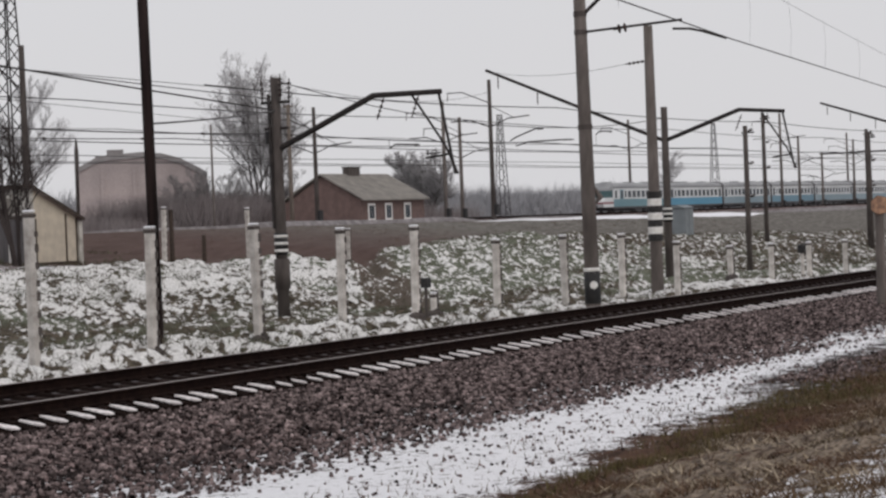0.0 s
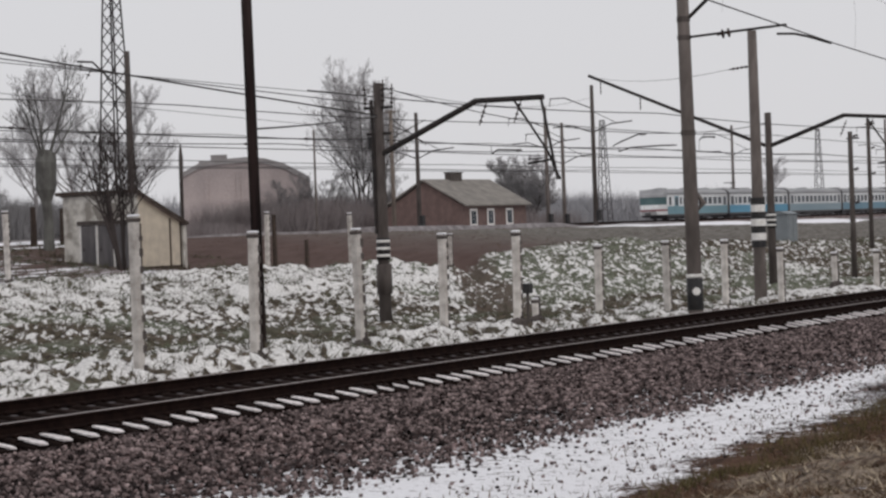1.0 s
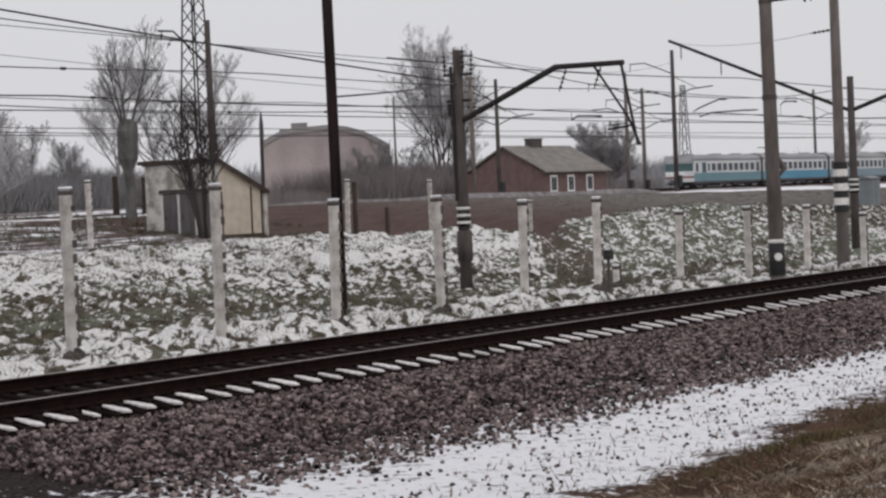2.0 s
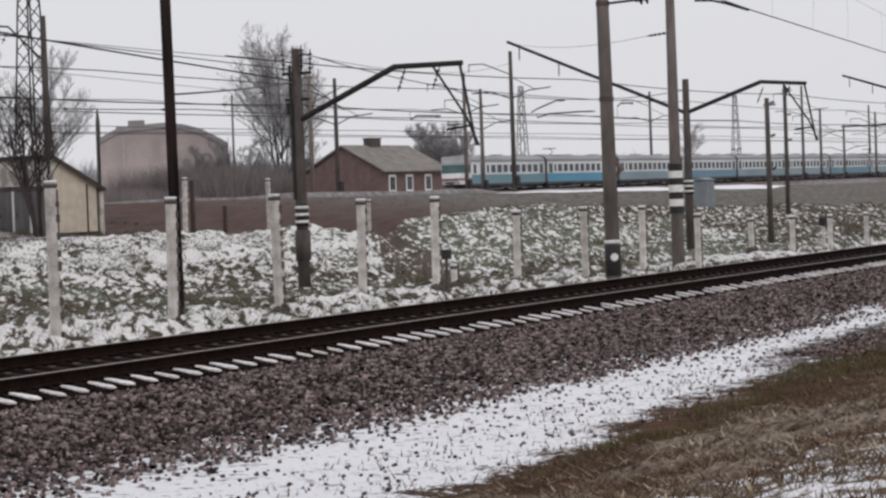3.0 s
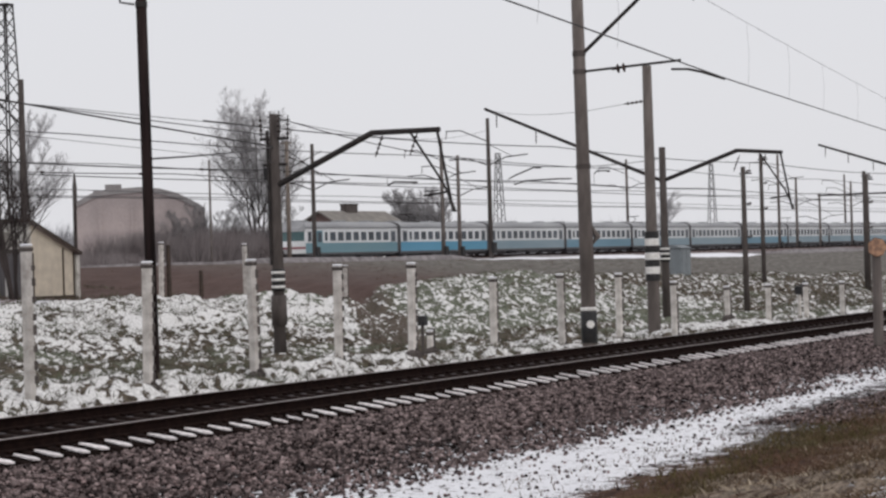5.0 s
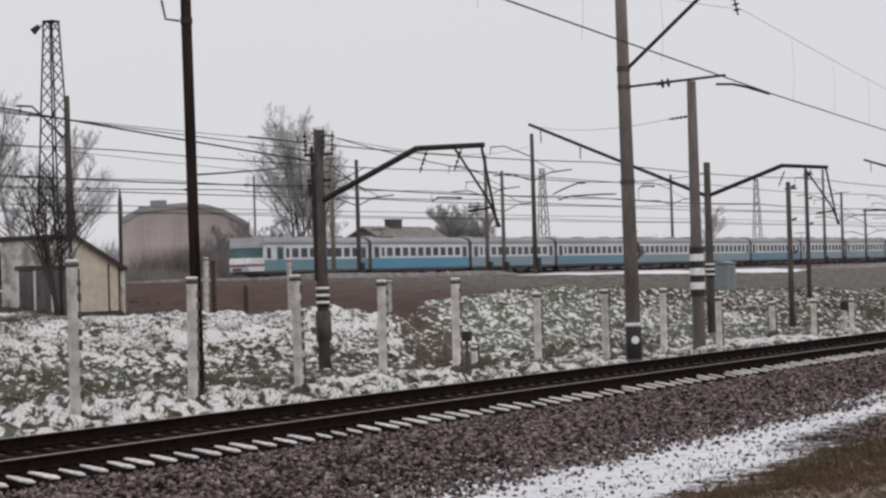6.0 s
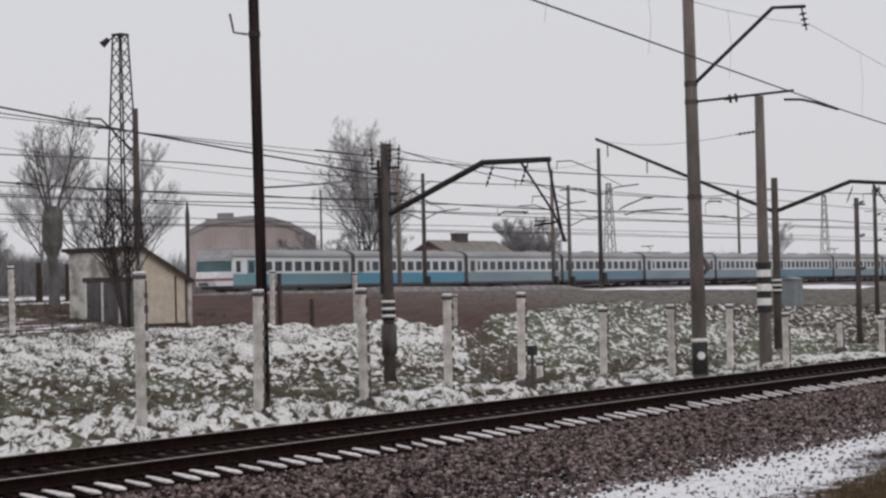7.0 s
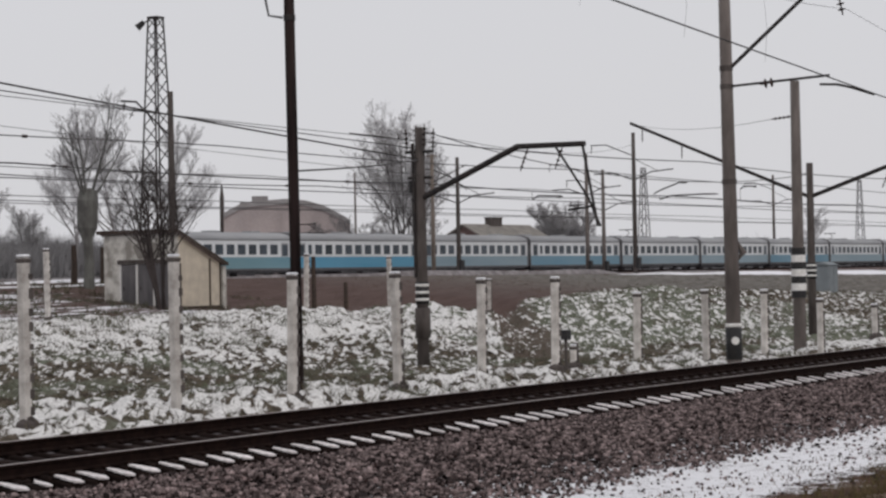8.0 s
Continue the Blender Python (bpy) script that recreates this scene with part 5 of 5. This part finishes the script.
        side_window(car, n0 + 0.75, 0.3, 1.8, 2.7)
        for y in (-0.6, 0.6):
            part("headlight", Shape().tube([(f0 + 0.3, y, 1.6), (f0 + 0.1, y, 1.6)], 0.13, 12), WHITE, car)
        part("coupler", Shape().box(x0 - 0.3, x0 + 0.6, -0.2, 0.2, 0.75, 1.0, 0.04), UNDER, car)
    return car


train = thing("train", "long blue and white electric multiple unit train running through the yard", "train", (238.2, TRAIN_Y, TRAIN_Z))
train_car(train, 0.0, 19.6, True, TEAL, 0)
# cars further back get paler blues, haze painted in by car
for i in range(9):
    train_car(train, 19.7 + 19.75 * i, 19.6, False, BLUE if i == 0 else (MIDBLUE if i in (2, 5) else HAZEBLUE), i + 1)


# ---- loose cover: stones and grass ----
def stones(name, label, x0, x1, y0, y1, count, size, seed, mat=STONE, thin=1.0, drift=0.0):
    g = np.random.default_rng(seed)
    x, y = g.uniform(x0, x1, count), y0 + (y1 - y0) * g.random(count) ** thin
    y = y + drift * np.clip((x - 36) / 20, 0, 1)
    z = level(x, y)
    oct_v = np.array([(1, 0, 0), (-1, 0, 0), (0, 1, 0), (0, -1, 0), (0, 0, 1), (0, 0, -1)], float)
    oct_f = np.array([(0, 2, 4), (2, 1, 4), (1, 3, 4), (3, 0, 4), (2, 0, 5), (1, 2, 5), (3, 1, 5), (0, 3, 5)])
    rot = g.normal(size=(count, 3, 3))
    rot, _ = np.linalg.qr(rot)
    s = size * g.uniform(0.5, 1.25, (count, 1, 1)) * g.uniform(0.6, 1.0, (count, 1, 3))
    v = (oct_v[None] * s) @ rot + np.stack([x, y, z + size * 0.3], -1)[:, None]
    f = oct_f[None] + 6 * np.arange(count)[:, None, None]
    ob = bulk(name, v.reshape(-1, 3), f.reshape(-1, 3), mat)
    return tagged(ob, label, "ballast", kind="stuff")


# shoulder stones are sparse, so the darkened ground shows as shaded gaps
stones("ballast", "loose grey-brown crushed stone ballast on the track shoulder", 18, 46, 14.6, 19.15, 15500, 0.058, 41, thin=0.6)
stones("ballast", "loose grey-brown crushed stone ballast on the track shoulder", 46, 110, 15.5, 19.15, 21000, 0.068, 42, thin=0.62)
stones("ballast", "dark crushed stone ballast between the rails", 18, 80, 19.2, 22.3, 14000, 0.055, 43, DARKSTONE)
stones("scattered_stones", "scattered dark stones lying in the trodden snow", 18, 70, 10.8, 14.9, 1500, 0.038, 44)
stones("scattered_stones", "dark stones in a strip of bare soil beside the snow", 36, 75, 11.3, 12.9, 3400, 0.06, 46)
stones("scattered_stones", "scattered dark stones at the edge of the snow", 18, 90, 13.9, 15.8, 4200, 0.052, 45, thin=0.6, drift=0.9)


def blades(name, label, x0, x1, y0, y1, count, h, w, mat, seed, clump=0.0, sideways=0.5):
    g = np.random.default_rng(seed)
    x, y = g.uniform(x0, x1, count), g.uniform(y0, y1, count)
    if clump:
        keep = value_noise(x * 0.8 + seed, y * 0.8) + g.normal(0, 0.12, count) > clump
        x, y = x[keep], y[keep]
    if name == "dry_grass":
        keep = y < np.interp(x, [22, 40], [10.1, 12.3]) + g.normal(0, 0.25, len(x))
        x, y = x[keep], y[keep]
    k = len(x)
    z = level(x, y)
    hh = h * g.uniform(0.4, 1.2, k)
    a, b = g.uniform(0, np.pi, k), g.uniform(0, 2 * np.pi, k)
    ww = w * g.uniform(0.6, 1.4, k)
    ln = hh * sideways * g.uniform(0.2, 1.3, k)
    p0 = np.stack([x - np.cos(a) * ww, y - np.sin(a) * ww, z - 0.02], -1)
    p1 = np.stack([x + np.cos(a) * ww, y + np.sin(a) * ww, z - 0.02], -1)
    p2 = np.stack([x + np.cos(b) * ln, y + np.sin(b) * ln, z + hh], -1)
    ob = bulk(name, np.stack([p0, p1, p2], 1).reshape(-1, 3), np.arange(3 * k).reshape(-1, 3), mat)
    return tagged(ob, label, "grass", kind="stuff")


blades("dry_grass", "dry brown matted grass on the near bank", 13, 34, 2, 12, 70000, 0.10, 0.007, DRYGRASS, 51, -0.02, 1.8)
blades("dry_grass", "dry brown matted grass on the near bank", 34, 75, 4, 13, 50000, 0.12, 0.011, DRYGRASS, 52, -0.02, 1.8)
blades("straw_litter", "pale flattened straw lying on the near bank", 13, 40, 2, 9.6, 12000, 0.06, 0.02, STRAW, 58, 0.04, 6.0)
blades("straw_litter", "pale flattened straw lying on the near bank", 30, 70, 5, 11.5, 5000, 0.07, 0.022, STRAW, 59, 0.08, 6.0)
blades("weeds", "dark dry stalks sticking out of the trodden snow", 18, 70, 10.4, 13.0, 2000, 0.09, 0.012, DRYGRASS, 57, 0.0, 0.8)
blades("weeds", "olive and brown weeds sticking out of the snow", 24, 80, 23.2, 58, 130000, 0.17, 0.016, WEED, 53, 0.05, 1.5)
blades("weeds", "olive and brown weeds sticking out of the snow", 80, 210, 23.2, 59, 110000, 0.2, 0.024, WEED, 54, 0.12, 1.5)
blades("weeds", "olive and brown weeds on the yard's edge by the hut", 66, 92, 60.5, 79, 9000, 0.24, 0.03, WEED, 55, 0.08, 1.5)
blades("weeds", "brown dry weeds on the bare bank", 84, 200, 60, 80, 16000, 0.1, 0.02, DRYGRASS, 56, 0.16, 1.5)
blades("dry_grass", "olive green tufts along the edge of the trodden snow", 20, 36, 9.4, 12, 9000, 0.13, 0.009, OLIVE, 60, -0.05, 0.9)

# the nearest stones of the shoulder, one by one
COBBLES = []
for seed in range(6):
    r = random.Random(900 + seed)
    v = [Vector(p) * r.uniform(0.7, 1.15) for p in ((1, 0, 0), (-1, 0, 0), (0, 1, 0), (0, -1, 0), (0, 0, 0.8), (0, 0, -0.8), (0.7, 0.7, 0.4), (-0.7, 0.6, 0.4), (-0.6, -0.7, 0.4), (0.7, -0.6, 0.4))]
    f = [(0, 6, 4, 9), (6, 2, 7, 4), (7, 1, 8, 4), (8, 3, 9, 4), (0, 5, 2, 6), (2, 5, 1, 7), (1, 5, 3, 8), (3, 5, 0, 9)]
    COBBLES.append(Shape().add(v, f).mesh("stone", LOOSE_STONE))
r = random.Random(77)
for i in range(290):
    x, y, size = r.uniform(20, 27), r.uniform(15.2, 18.9), r.uniform(0.04, 0.075)
    ob = new("stone", COBBLES[i % 6])
    ob.parent = ground
    ob.matrix_basis = pose(x, y, on(x, y) + size * 0.45, r.uniform(-40, 40), r.uniform(-40, 40), r.uniform(0, 360)) @ Matrix.Diagonal((size, size * 0.85, size * 0.7, 1))


def motions():
    walk(train, [(t, pose(238.2 - 14.1 * t, TRAIN_Y, TRAIN_Z)) for t in (0.0, 2.0, 4.0, 6.0, 8.0)])


motions()
